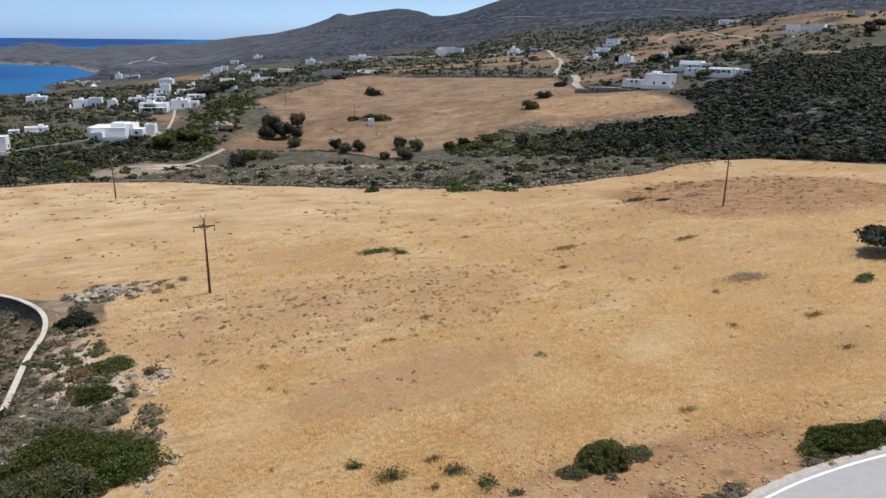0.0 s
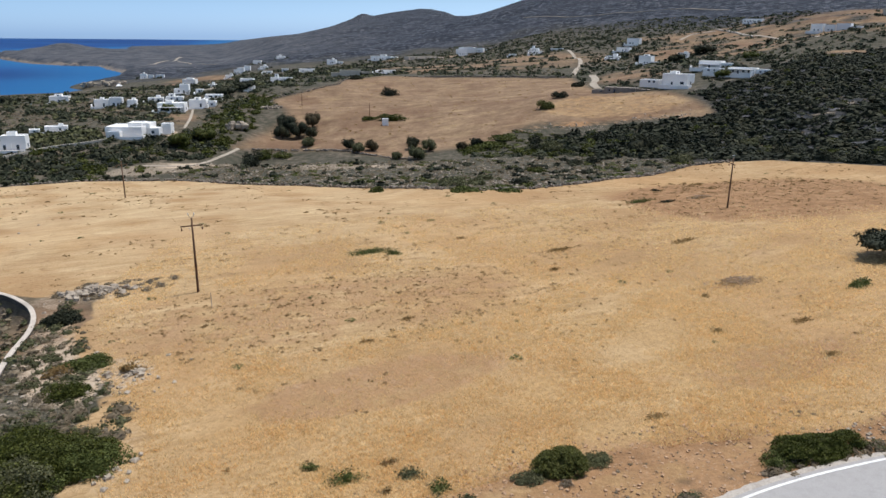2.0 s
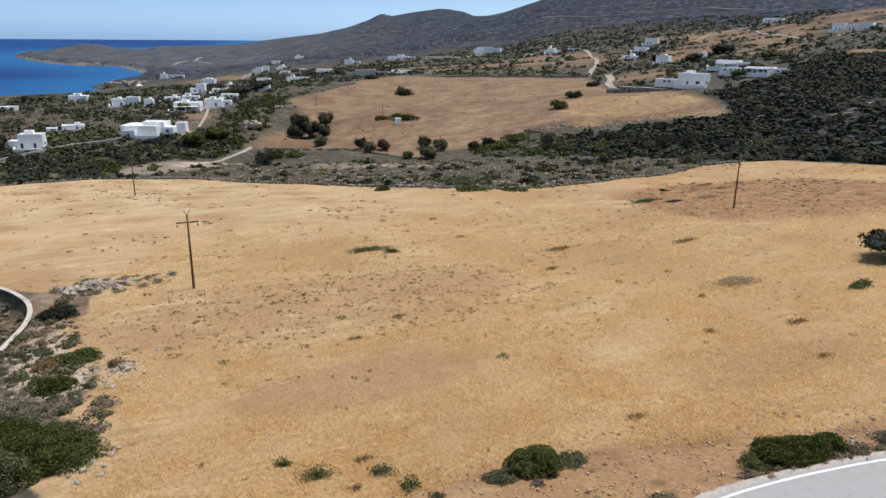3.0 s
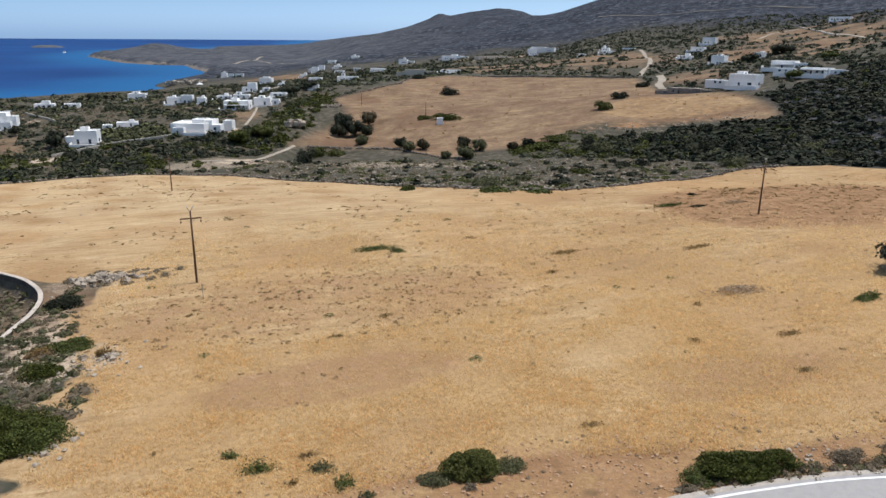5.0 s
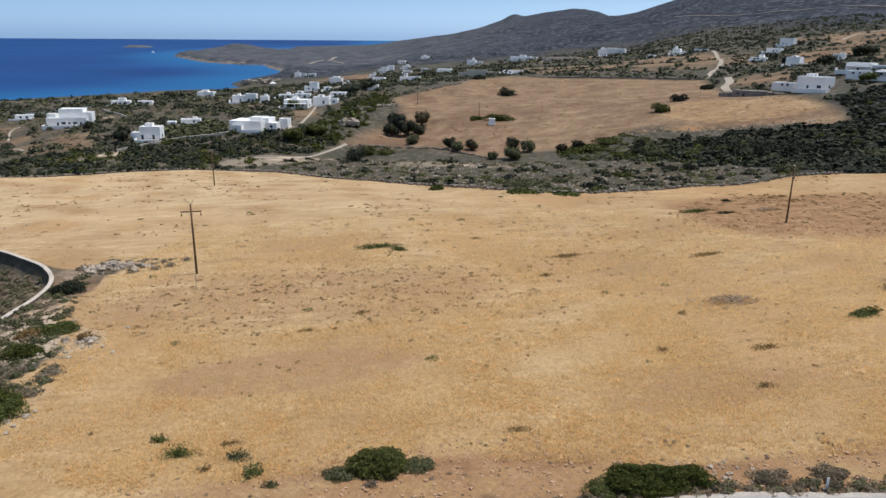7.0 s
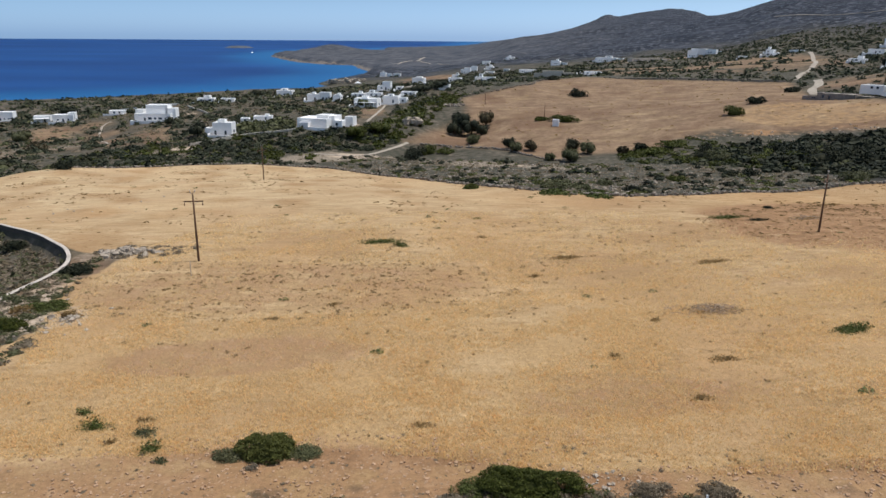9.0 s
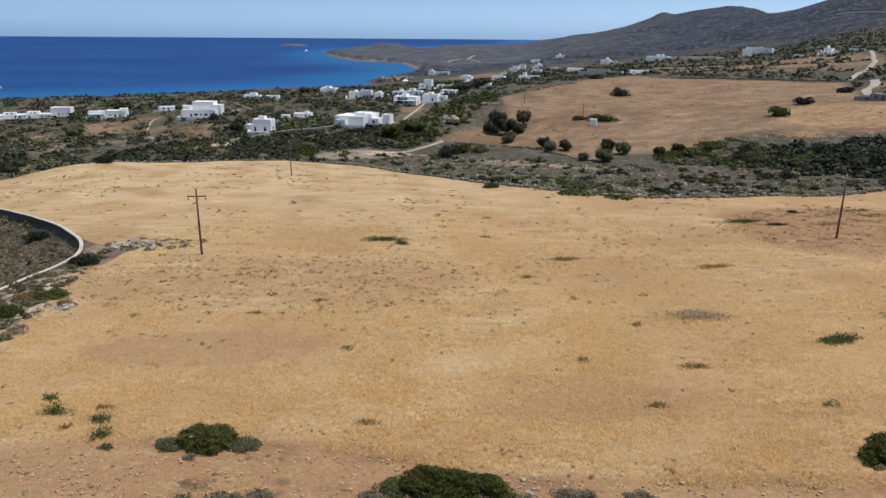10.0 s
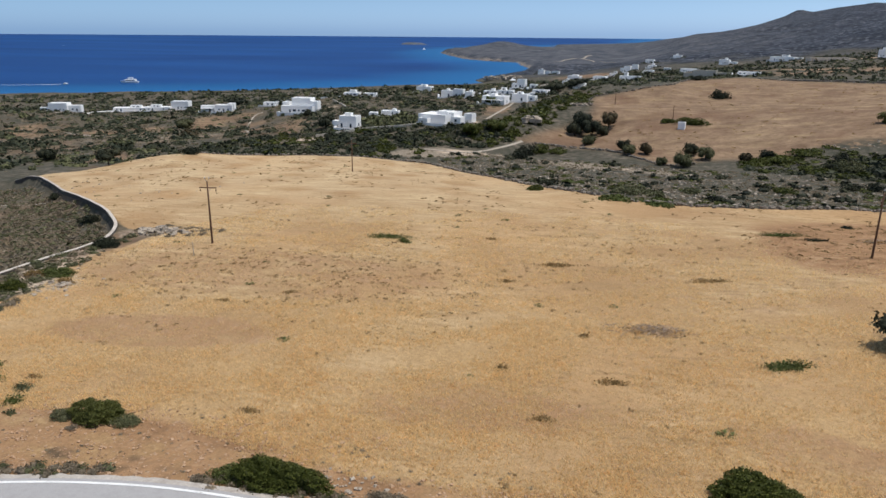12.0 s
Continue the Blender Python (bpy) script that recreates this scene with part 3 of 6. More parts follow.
CONCRETE = plain_material("raw_concrete", (0.20, 0.175, 0.155), (0.32, 0.285, 0.25), 0.9, 0.9, 0.2)
COPING = plain_material("pale_cement_coping", (0.44, 0.385, 0.325), (0.60, 0.53, 0.455), 2.0, 0.9, 0.3)
# wall stone set darker, the inner side's shade put into its colour
WALLSTONE = plain_material("wall_stone_face", (0.06, 0.05, 0.045), (0.13, 0.112, 0.095), 2.5, 0.95, 0.7)
SHUTTER = plain_material("blue_grey_shutter", (0.10, 0.16, 0.24), (0.14, 0.21, 0.30), 3.0, 0.6)
GRAVEL = plain_material("verge_gravel", (0.34, 0.30, 0.26), (0.52, 0.47, 0.41), 7.0, 0.95, 0.4)
DIRT = plain_material("white_dirt_track", (0.30, 0.255, 0.20), (0.44, 0.385, 0.315), 0.6, 0.95, 0.2)
ASPHALT = plain_material("sun_bleached_asphalt", (0.31, 0.30, 0.29), (0.39, 0.375, 0.365), 14.0, 0.85, 0.15, 0.3, 0.0, (0.28, 0.27, 0.26))
PAINT = plain_material("road_paint", (0.72, 0.71, 0.68), (0.82, 0.81, 0.79), 9.0, 0.7, 0.05)
BOATWHITE = plain_material("white_gelcoat", (0.78, 0.78, 0.77), (0.84, 0.84, 0.83), 0.5, 0.3, 0.0, 0.5)
FOAM = plain_material("sea_foam", (0.55, 0.62, 0.68), (0.78, 0.82, 0.85), 0.5, 0.6, 0.1)


def glass_material():
    n = Nodes("window_glass")
    n.bsdf.inputs["Coat Weight"].default_value = 0.4
    return n.done((0.02, 0.026, 0.032), 0.08, 0.5)


GLASS = glass_material()


def let_through(mat, share):
    """Thin blades let part of the sunlight through."""
    t = mat.node_tree
    bsdf = next(n for n in t.nodes if n.type == "BSDF_PRINCIPLED")
    out = next(n for n in t.nodes if n.type == "OUTPUT_MATERIAL")
    thin, both = t.nodes.new("ShaderNodeBsdfTranslucent"), t.nodes.new("ShaderNodeMixShader")
    t.links.new(bsdf.inputs["Base Color"].links[0].from_socket, thin.inputs[0])
    both.inputs[0].default_value = share
    t.links.new(bsdf.outputs[0], both.inputs[1])
    t.links.new(thin.outputs[0], both.inputs[2])
    t.links.new(both.outputs[0], out.inputs[0])


let_through(STRAW, 0.7)
let_through(WEEDS, 0.5)
let_through(DRYWEED, 0.5)
let_through(LENTISK, 0.25)
let_through(PHRYGANA, 0.35)
let_through(OLIVE, 0.25)
let_through(GREENS, 0.25)


# ---- a kit for plants, stones, tubes and boxes ----
def part(name, me, parent, label="", at=None):
    ob = new(name, me)
    ob.parent = parent
    if at is not None:
        ob.matrix_basis = at
    return tagged(ob, label) if label else ob


def thing(name, x, y, z, turn, label, category, group=""):
    ob = new(name)
    ob.empty_display_size = 0.2
    ob.matrix_basis = pose(x, y, z, 0, 0, turn)
    return tagged(ob, label, category, group)


def box_arrays(cx, cy, cz, w, d, h, bevel=0.0):
    """A box that stands on cz, with its upper edges drawn in a little."""
    lo = [(-w / 2, -d / 2), (w / 2, -d / 2), (w / 2, d / 2), (-w / 2, d / 2)]
    b = bevel
    hi = [(-w / 2 + b, -d / 2 + b), (w / 2 - b, -d / 2 + b), (w / 2 - b, d / 2 - b), (-w / 2 + b, d / 2 - b)]
    rings = [[(x, y, 0) for x, y in lo], [(x, y, h - b) for x, y in lo], [(x, y, h) for x, y in hi]]
    v = np.array([p for r in rings for p in r], float) + (cx, cy, cz)
    f = [(3, 2, 1, 0), (8, 9, 10, 11)]
    for k in (0, 4):
        f += [(k + i, k + (i + 1) % 4, k + 4 + (i + 1) % 4, k + 4 + i) for i in range(4)]
    return v, np.array(f)


def joined(pieces):
    """One pair of arrays out of many."""
    vs, fs, n = [], [], 0
    for v, f in pieces:
        vs.append(np.asarray(v, float))
        fs.append(np.asarray(f) + n)
        n += len(v)
    return np.concatenate(vs), np.concatenate(fs)


def tube_arrays(points, radii, sides=7):
    """A tapered limb along points, closed at both ends by a narrow ring."""
    p, rings = np.asarray(points, float), []
    for i, q in enumerate(p):
        t = p[min(i + 1, len(p) - 1)] - p[max(i - 1, 0)]
        t = t / (np.linalg.norm(t) + 1e-9)
        a = np.cross(t, (0.31, 0.95, 0.02) if abs(t[1]) < 0.9 else (1, 0, 0))
        a /= np.linalg.norm(a)
        b = np.cross(t, a)
        w = np.arange(sides) / sides * 2 * np.pi
        rings.append(q + radii[i] * (np.cos(w)[:, None] * a + np.sin(w)[:, None] * b))
    rings = [rings[0] * 0.02 + p[0] * 0.98] + rings + [rings[-1] * 0.02 + p[-1] * 0.98]
    v = np.concatenate(rings)
    f = [(k * sides + i, k * sides + (i + 1) % sides, (k + 1) * sides + (i + 1) % sides, (k + 1) * sides + i) for k in range(len(rings) - 1) for i in range(sides)]
    return v, np.array(f)


def leaf_cloud(rnd, centres, normals, size, ragged=0.5):
    """A four-cornered leaf spray at each centre, facing roughly along its normal."""
    m = len(centres)
    nrm = normals + rnd.normal(0, ragged, (m, 3))
    nrm /= np.linalg.norm(nrm, axis=1, keepdims=True) + 1e-9
    a = np.cross(nrm, rnd.normal(0, 1, (m, 3)))
    a /= np.linalg.norm(a, axis=1, keepdims=True) + 1e-9
    b = np.cross(nrm, a)
    s = np.asarray(size * rnd.uniform(0.55, 1.35, m))[:, None]
    lop = rnd.uniform(0.5, 1.0, (m, 1))
    v = np.stack([centres + s * a, centres + s * lop * b * 0.8, centres - s * a * 0.9, centres - s * b * 0.7], 1)
    v += rnd.normal(0, 0.12, v.shape) * s[:, None]
    return v.reshape(-1, 3), np.arange(4 * m).reshape(m, 4)


def dome_points(rnd, m, lumps=7, lift=0.0, tight=0.72):
    """Points on a lumpy dome of radius one that stands on nought, and their outward normals."""
    az, up = rnd.uniform(0, 2 * np.pi, m), rnd.uniform(-0.05, 1, m) ** 0.85 if lift == 0 else rnd.uniform(-lift, 1, m)
    up = np.nan_to_num(np.clip(up, -1, 1))
    flat = np.sqrt(np.clip(1 - up**2, 0, 1))
    n = np.stack([flat * np.cos(az), flat * np.sin(az), up], 1)
    c = rnd.normal(0, 1, (lumps, 3))
    c[:, 2] = np.abs(c[:, 2]) * 0.7
    c /= np.linalg.norm(c, axis=1, keepdims=True)
    near = np.max(n @ c.T, axis=1)
    r = 0.70 + 0.36 * smooth(tight, 1.0, near) + rnd.normal(0, 0.05, m) + 0.16 * (rnd.uniform(0, 1, m) > 0.95)
    return n * r[:, None], n


def core(rings=4, sides=9, size=0.72):
    """A closed low dome that keeps daylight from showing through a bush."""
    v, f = [], []
    for k in range(rings + 1):
        a = k / rings * np.pi / 2 * 0.96
        v += [(size * math.cos(a) * math.cos(w), size * math.cos(a) * math.sin(w), size * math.sin(a)) for w in np.arange(sides) / sides * 2 * np.pi]
    for k in range(rings):
        f += [(k * sides + i, k * sides + (i + 1) % sides, (k + 1) * sides + (i + 1) % sides, (k + 1) * sides + i) for i in range(sides)]
    return np.array(v), np.array(f)


def clump(rnd, leaves, size, solid=True):
    c, n = dome_points(rnd, leaves)
    v, f = leaf_cloud(rnd, c, n, size)
    return joined([core(2, 6, 0.66) if leaves > 20 else core(2, 5, 0.78) if leaves > 12 else core(1, 5, 0.76), (v, f)]) if solid else (v, f)


def set_tone(me, tone):
    at = me.attributes.new("tone", "FLOAT", "POINT")
    at.data.foreach_set("value", np.asarray(tone, np.float32))
    return me


def scatter(name, label, category, places, material, leaves, size, seed, solid=True, kinds=6, sink=0.08):
    """Many plants in one mesh: rows of x, y, radius, height."""
    rnd = np.random.RandomState(seed)
    forms = [clump(rnd, leaves, size, solid) for _ in range(kinds)]
    places = np.asarray(places, float)
    z = height(places[:, 0], places[:, 1])
    vs, fs, ts, n = [], [], [], 0
    for k in range(kinds):
        some = places[k::kinds]
        if not len(some):
            continue
        v, f = forms[k]
        w = rnd.uniform(0, 6.283, len(some))
        c, s = np.cos(w)[:, None], np.sin(w)[:, None]
        sx = some[:, 2:3] * rnd.uniform(0.8, 1.25, (len(some), 1))
        x = (v[:, 0] * c * sx - v[:, 1] * s * some[:, 2:3]) + some[:, 0:1]
        y = (v[:, 0] * s * sx + v[:, 1] * c * some[:, 2:3]) + some[:, 1:2]
        zz = v[:, 2] * some[:, 3:4] + z[k::kinds][:, None] - sink * some[:, 3:4]
        vs.append(np.stack([x, y, zz], -1).reshape(-1, 3))
        fs.append((f[None] + (n + np.arange(len(some)) * len(v))[:, None, None]).reshape(-1, 4))
        ts.append(np.repeat(rnd.uniform(0, 1, len(some)), len(v)))
        n += len(v) * len(some)
    me = set_tone(mesh_of(name, np.concatenate(vs), np.concatenate(fs), material), np.concatenate(ts))
    return tagged(new(name, me), label, category, kind="stuff")


def sprinkle(rnd, poly, density, avoid=()):
    """Random places inside a closed line, kept off the places to avoid."""
    p = np.array(poly, float)
    lo, hi = p.min(0), p.max(0)
    m = int(density * np.prod(hi - lo))
    x, y = rnd.uniform(lo[0], hi[0], m), rnd.uniform(lo[1], hi[1], m)
    keep = outside(list(poly), x, y) < 0
    for test in avoid:
        keep &= ~test(x, y)
    return x[keep], y[keep]


def stone_arrays(rnd, r, flat=0.7):
    """A rough stone: a box of twelve corners knocked out of true."""
    w, d, h = r * rnd.uniform(0.7, 1.4), r * rnd.uniform(0.7, 1.3), r * flat * rnd.uniform(0.7, 1.3)
    v, f = box_arrays(0, 0, -0.25 * h, 2 * w, 2 * d, 1.5 * h, 0.35 * min(w, d))
    v = v + rnd.normal(0, 0.2 * r, v.shape)
    a = rnd.uniform(0, 6.283)
    c, s = math.cos(a), math.sin(a)
    return np.stack([v[:, 0] * c - v[:, 1] * s, v[:, 0] * s + v[:, 1] * c, v[:, 2]], 1), f


def eased(points, step):
    """A smooth line through points, with a corner every step metres."""
    p = np.array(points, float)
    q = np.concatenate([[2 * p[0] - p[1]], p, [2 * p[-1] - p[-2]]])
    out = []
    for i in range(len(p) - 1):
        a, b, c, d = q[i : i + 4]
        m = max(2, int(np.linalg.norm(c - b) / step))
        for t in np.arange(m)[:, None] / m:
            out.append(0.5 * (2 * b + (c - a) * t + (2 * a - 5 * b + 4 * c - d) * t**2 + (3 * b - 3 * c + d - a) * t**3))
    return np.array(out + [p[-1]])


def beside(line, off):
    """The line moved off to its left by some metres."""
    t = np.gradient(line, axis=0)
    t /= np.linalg.norm(t, axis=1, keepdims=True) + 1e-9
    return line + np.stack([-t[:, 1], t[:, 0]], 1) * off


def ribbon(name, points, left, right, lift, material, step=2.0, across=3, thick=0.3, ragged=0.0, seed=1):
    """A strip with thickness that lies on the ground along a line."""
    line = eased(points, step)
    rnd = np.random.RandomState(seed)
    rows = []
    for k in range(across + 1):
        off = left + (right - left) * k / across
        e = beside(line, off)
        if ragged and k in (0, across):
            e = e + rnd.normal(0, ragged, e.shape)
        rows.append(np.column_stack([e, height(e[:, 0], e[:, 1]) + lift]))
    skirt = [rows[0] - (0, 0, thick)] + rows + [rows[-1] - (0, 0, thick)]
    v, m = np.concatenate(skirt), len(line)
    f = [(k * m + i, (k + 1) * m + i, (k + 1) * m + i + 1, k * m + i + 1) for k in range(len(skirt) - 1) for i in range(m - 1)]
    return mesh_of(name, v, np.array(f), material)


# ---- road below the camera ----
def build_road():
    road = tagged(new("road", ribbon("road", ROAD, 0.35, -7.2, 0.17, ASPHALT, 1.0, 8)), "sun-bleached grey asphalt road curving past the field", "road", kind="structure")
    part("edge_line", ribbon("edge_line", ROAD, 0.07, -0.11, 0.20, PAINT, 1.0, 1, 0.03), road, "worn white painted edge line")
    part("verge", ribbon("verge", ROAD, 0.85, 0.33, 0.13, GRAVEL, 0.5, 3, 0.3, 0.05), road, "pale gravel verge")


build_road()


def track(name, points, width, label, lift=0.12, step=4.0):
    half = width / 2
    tagged(new(name, ribbon(name, points, half, -half, lift, DIRT, step, 3, 0.5, width * 0.05)), label, "track", kind="structure")


track("road_track", [(377, 662), (366, 635), (332, 562), (301, 506), (277, 470), (258, 442)], 3.2, "whitish dirt track climbing past dry plots", 0.3)
track("road_track", [(268, 433), (258, 412), (243, 390), (235, 371)], 4.4, "whitish dirt track ending beside the far field", 0.25)
track("road_track", [(-14, 276), (2, 277), (9, 287), (14, 297), (23, 309)], 1.5, "pale footpath through the scrub", 0.15, 2)
track("road_track", [(-60, 1500), (-44, 1600), (-26, 1660), (-12, 1780), (0, 1860)], 5, "pale dirt road over the cape", 0.8, 20)
track("road_track", [(-6, 1615), (27, 1506), (61, 1382)], 4, "pale dirt road over the cape", 0.8, 20)
track("road_track", [(598, 1230), (618, 1180), (634, 1110), (652, 1078), (685, 1050), (695, 1010), (715, 960), (730, 900), (735, 850)], 2.0, "pale road cut across the dark mountain", 1.2, 10)
track("road_track", [(550, 647), (511, 577), (489, 529), (470, 475), (436, 405)], 2.6, "pale dirt road across the dry hillside", 0.4, 6)
track("road_track", [(463, 597), (499, 620), (527, 624)], 2.6, "pale dirt road across the dry hillside", 0.4, 6)
track("road_track", [(-113, 313), (-136, 352), (-153, 394), (-152, 404)], 1.1, "narrow pale path between low scrub", 0.2)
track("road_track", [(-169, 582), (-156, 563), (-120, 480)], 3, "pale village lane between shrubs", 0.3)
track("road_track", [(-66, 287), (-65, 297), (-62, 308)], 2.6, "pale driveway to a white house", 0.2)
track("road_track", [(2, 335), (5, 364), (7, 402)], 1.2, "pale village lane between shrubs", 0.25)
track("road_track", [(-330, 430), (-310, 470), (-285, 478), (-262, 480)], 3, "pale lane in front of low white houses", 0.4)
track("road_track", [(-226, 320), (-208, 311), (-193, 304.5)], 2.4, "narrow pale path between low scrub", 0.2)
track("road_track", [(-310, 437), (-316, 466)], 4, "pale village lane between shrubs", 0.3)
track("road_track", [(-98, 128), (-84, 130), (-72, 130), (-63, 128)], 0.9, "faint pale footpath across the dry plot", 0.06, 1.5)


# ---- curved wall on the near edge of the field ----
def build_wall():
    line = eased(PLOT[1:15], 0.8)
    z = height(beside(line, -1.2)[:, 0], beside(line, -1.2)[:, 1])
    low = height(beside(line, 1.9)[:, 0], beside(line, 1.9)[:, 1])
    top = np.maximum(z + 0.12 + 0.2 * smooth(84, 90, line[:, 1]), low + 1.1)
    base = thing("boundary_wall", line[0][0], line[0][1], 0, 0, "curved stone boundary wall with a pale cement coping beside the field", "wall")
    inv = (-line[0][0], -line[0][1], 0.0)

    def sweep(name, a, b, up, down, material, label):
        l, r = beside(line, a), beside(line, b)
        rows = [np.column_stack([l, down]), np.column_stack([l, up]), np.column_stack([r, up]), np.column_stack([r, down])]
        m = len(line)
        v = np.concatenate(rows) + np.array(inv)
        f = [(k * m + i, ((k + 1) % 4) * m + i, ((k + 1) % 4) * m + i + 1, k * m + i + 1) for k in range(4) for i in range(m - 1)]
        f += [(0, m, 2 * m, 3 * m), (4 * m - 1, 3 * m - 1, 2 * m - 1, m - 1)]
        part(name, mesh_of(name, v, np.array(f), material), base, label)

    sweep("wall_face", 0.24, -0.24, top, low - 0.6, WALLSTONE, "dark rough stone face")
    sweep("coping", 0.27, -0.27, top + 0.10, top + 0.001, COPING, "pale cement coping")


build_wall()


# ---- power poles ----
def power_pole(x, y, tall, turn, arm, label):
    z = ground_z(x, y)
    p = thing("utility_pole", x, y, z, turn, label, "utility pole", "power poles")
    part("pole", mesh_of("pole", *tube_arrays([(0, 0, -0.6), (0, 0, 0), (0.01, 0, tall * 0.5), (0.02, 0, tall)], [0.17, 0.165, 0.135, 0.105], 10), POLEWOOD, True), p)
    if arm:
        part("crossarm", mesh_of("crossarm", *box_arrays(0, 0.17, tall - 1.1, 2.6, 0.13, 0.15, 0.01), POLEWOOD), p)
        for s in (-1, 1):
            part("brace", mesh_of("brace", *tube_arrays([(s * 0.6, 0.15, tall - 1.06), (0, 0.15, tall - 1.6)], [0.022, 0.022], 6), STEEL), p)
            ins = part("insulator", mesh_of("insulator", *tube_arrays([(s * 1.2, 0.17, tall - 1.1), (s * 1.2, 0.17, tall - 1.3), (s * 1.2, 0.17, tall - 1.32), (s * 1.2, 0.17, tall - 1.5), (s * 1.2, 0.17, tall - 1.62)], [0.02, 0.02, 0.075, 0.085, 0.03], 8), PORCELAIN, True), p, "hanging brown insulator string")
            horn = part("top_bracket", mesh_of("top_bracket", *tube_arrays([(0, 0, tall - 0.1), (s * 0.18, 0.02, tall + 0.12), (s * 0.34, 0.03, tall + 0.42)], [0.035, 0.03, 0.03], 6), STEEL), p, "pale steel bracket at the pole top")
            part("pin", mesh_of("pin", *tube_arrays([(s * 0.34, 0.03, tall + 0.40), (s * 0.34, 0.03, tall + 0.46), (s * 0.34, 0.03, tall + 0.62)], [0.03, 0.07, 0.04], 7), PAINT), horn)


power_pole(3.5, 86.8, 9.5, 8, True, "tall brown wooden power pole with a steel crossarm in dry grass")
power_pole(98.4, 102.5, 9.4, 72, True, "tall brown wooden power pole in dry grass on reddish soil")
power_pole(-12.6, 189.8, 9.4, 20, True, "brown wooden power pole near the far edge of the field")
power_pole(88.8, 343, 6.5, 30, False, "thin wooden pole beside a bush in the ploughed field")
power_pole(62.3, 386.5, 6.5, 30, False, "thin wooden pole in the ploughed field")


def stake(x, y, tall, material, label):
    t = thing("stake", x, y, ground_z(x, y), 0, label, "stake")
    part("shaft", mesh_of("shaft", *box_arrays(0, 0, -0.2, 0.07, 0.07, tall + 0.2, 0.015), material), t)
    part("cap", mesh_of("cap", *box_arrays(0, 0, tall, 0.09, 0.09, 0.04, 0.01), material), t)


stake(4.9, 79.6, 1.9, COPING, "thin pale survey stake standing in dry grass")


def marker_post(x, y):
    t = thing("marker_post", x, y, ground_z(x, y) + 0.1, -20, "white roadside marker post on the gravel verge", "marker post")
    part("post", mesh_of("post", *box_arrays(0, 0, 0.04, 0.13, 0.06, 0.82, 0.02), PAINT), t)
    part("base", mesh_of("base", *box_arrays(0, 0, 0, 0.42, 0.28, 0.05, 0.02), CONCRETE), t, "grey concrete foot")


marker_post(52.3, 27.3)




# ---- low walls between plots and gardens ----
def plot_wall(points, tall, material, label):
    tagged(new("plot_wall", ribbon("plot_wall", points, 0.2, -0.2, tall, material, 2.0, 1, tall + 0.4)), label, "wall")


plot_wall([(-308, 437), (-318, 462), (-304, 488)], 1.3, PLASTER, "low whitewashed garden wall on the coastal flat")
plot_wall([(-70, 296), (-58, 305), (-49, 311.5), (-35, 313.5), (-28, 316)], 1.2, CREAM, "long pale garden wall below a white house")
plot_wall([(-5, 408), (12, 420), (24, 428)], 1.1, PLASTER, "whitewashed garden wall in front of white houses")
plot_wall([(165, 478), (182, 465), (222, 449.5), (252, 432.5)], 0.9, DARKSTONE, "dark dry-stone wall along the top of the ploughed field")
plot_wall([(553, 655), (515, 588), (480, 518)], 1.0, CREAM, "pale stone wall running down the dry hillside")
plot_wall([(-123.5, 450), (-107.6, 424), (-94, 400)], 1.0, CREAM, "low pale terrace wall across scrubby flats")
plot_wall([(1.6, 449), (13, 455.5), (24, 478)], 0.9, CREAM, "low pale terrace wall above a white house")
plot_wall([(-190, 480), (-165, 472), (-140, 482)], 1.2, PLASTER, "whitewashed garden wall below a large white house")
plot_wall([(-100, 545), (-72, 556), (-40, 548)], 1.2, PLASTER, "whitewashed garden wall near the shore")


def mast(x, y, tall):
    t = thing("radio_mast", x, y, ground_z(x, y), 20, "thin grey steel mast on the bare hilltop", "mast", "hilltop masts")
    part("pole", mesh_of("pole", *tube_arrays([(0, 0, -1), (0, 0, tall * 0.6), (0, 0, tall)], [0.32, 0.24, 0.12], 6), STEEL), t)
    for k in (0.7, 0.85):
        part("antenna", mesh_of("antenna", *box_arrays(0, -0.35, tall * k, 0.5, 0.25, 1.6, 0.03), PAINT), t, "pale panel antenna")


mast(619, 516, 13)
mast(597, 487, 12)
mast(590, 466, 14)


# ---- houses ----
SITES = []


def window_mesh():
    bars = [box_arrays(0, 0, -0.5, 1.0, 0.10, 0.09), box_arrays(0, 0, 0.41, 1.0, 0.10, 0.09), box_arrays(-0.455, 0, -0.41, 0.09, 0.10, 0.82), box_arrays(0.455, 0, -0.41, 0.09, 0.10, 0.82), box_arrays(0, 0, -0.41, 0.06, 0.08, 0.82)]
    return mesh_of("window_frame", *joined(bars), SHUTTER), mesh_of("pane", *box_arrays(0, 0.01, -0.41, 0.82, 0.04, 0.82), GLASS)


FRAME, PANE = window_mesh()


def block_meshes(w, d, h, wall, roof, foot=-1.5):
    """Walls with a raised parapet, and the roof slab that lies inside it."""
    t, p = 0.3, 0.32
    ring = [(-w / 2, -d / 2), (w / 2, -d / 2), (w / 2, d / 2), (-w / 2, d / 2)]
    inner = [(x - math.copysign(t, x), y - math.copysign(t, y)) for x, y in ring]
    v = [(x, y, foot) for x, y in ring] + [(x, y, h) for x, y in ring] + [(x, y, h) for x, y in inner] + [(x, y, h - p - 0.2) for x, y in inner]
    f = []
    for k in (0, 4, 8):
        f += [(k + i, k + (i + 1) % 4, k + 4 + (i + 1) % 4, k + 4 + i) for i in range(4)]
    slab = box_arrays(0, 0, h - p - 0.18, w - 2 * t - 0.01, d - 2 * t - 0.01, 0.18)
    return mesh_of("wall", np.array(v, float), np.array(f), wall), mesh_of("roof", *slab, roof)


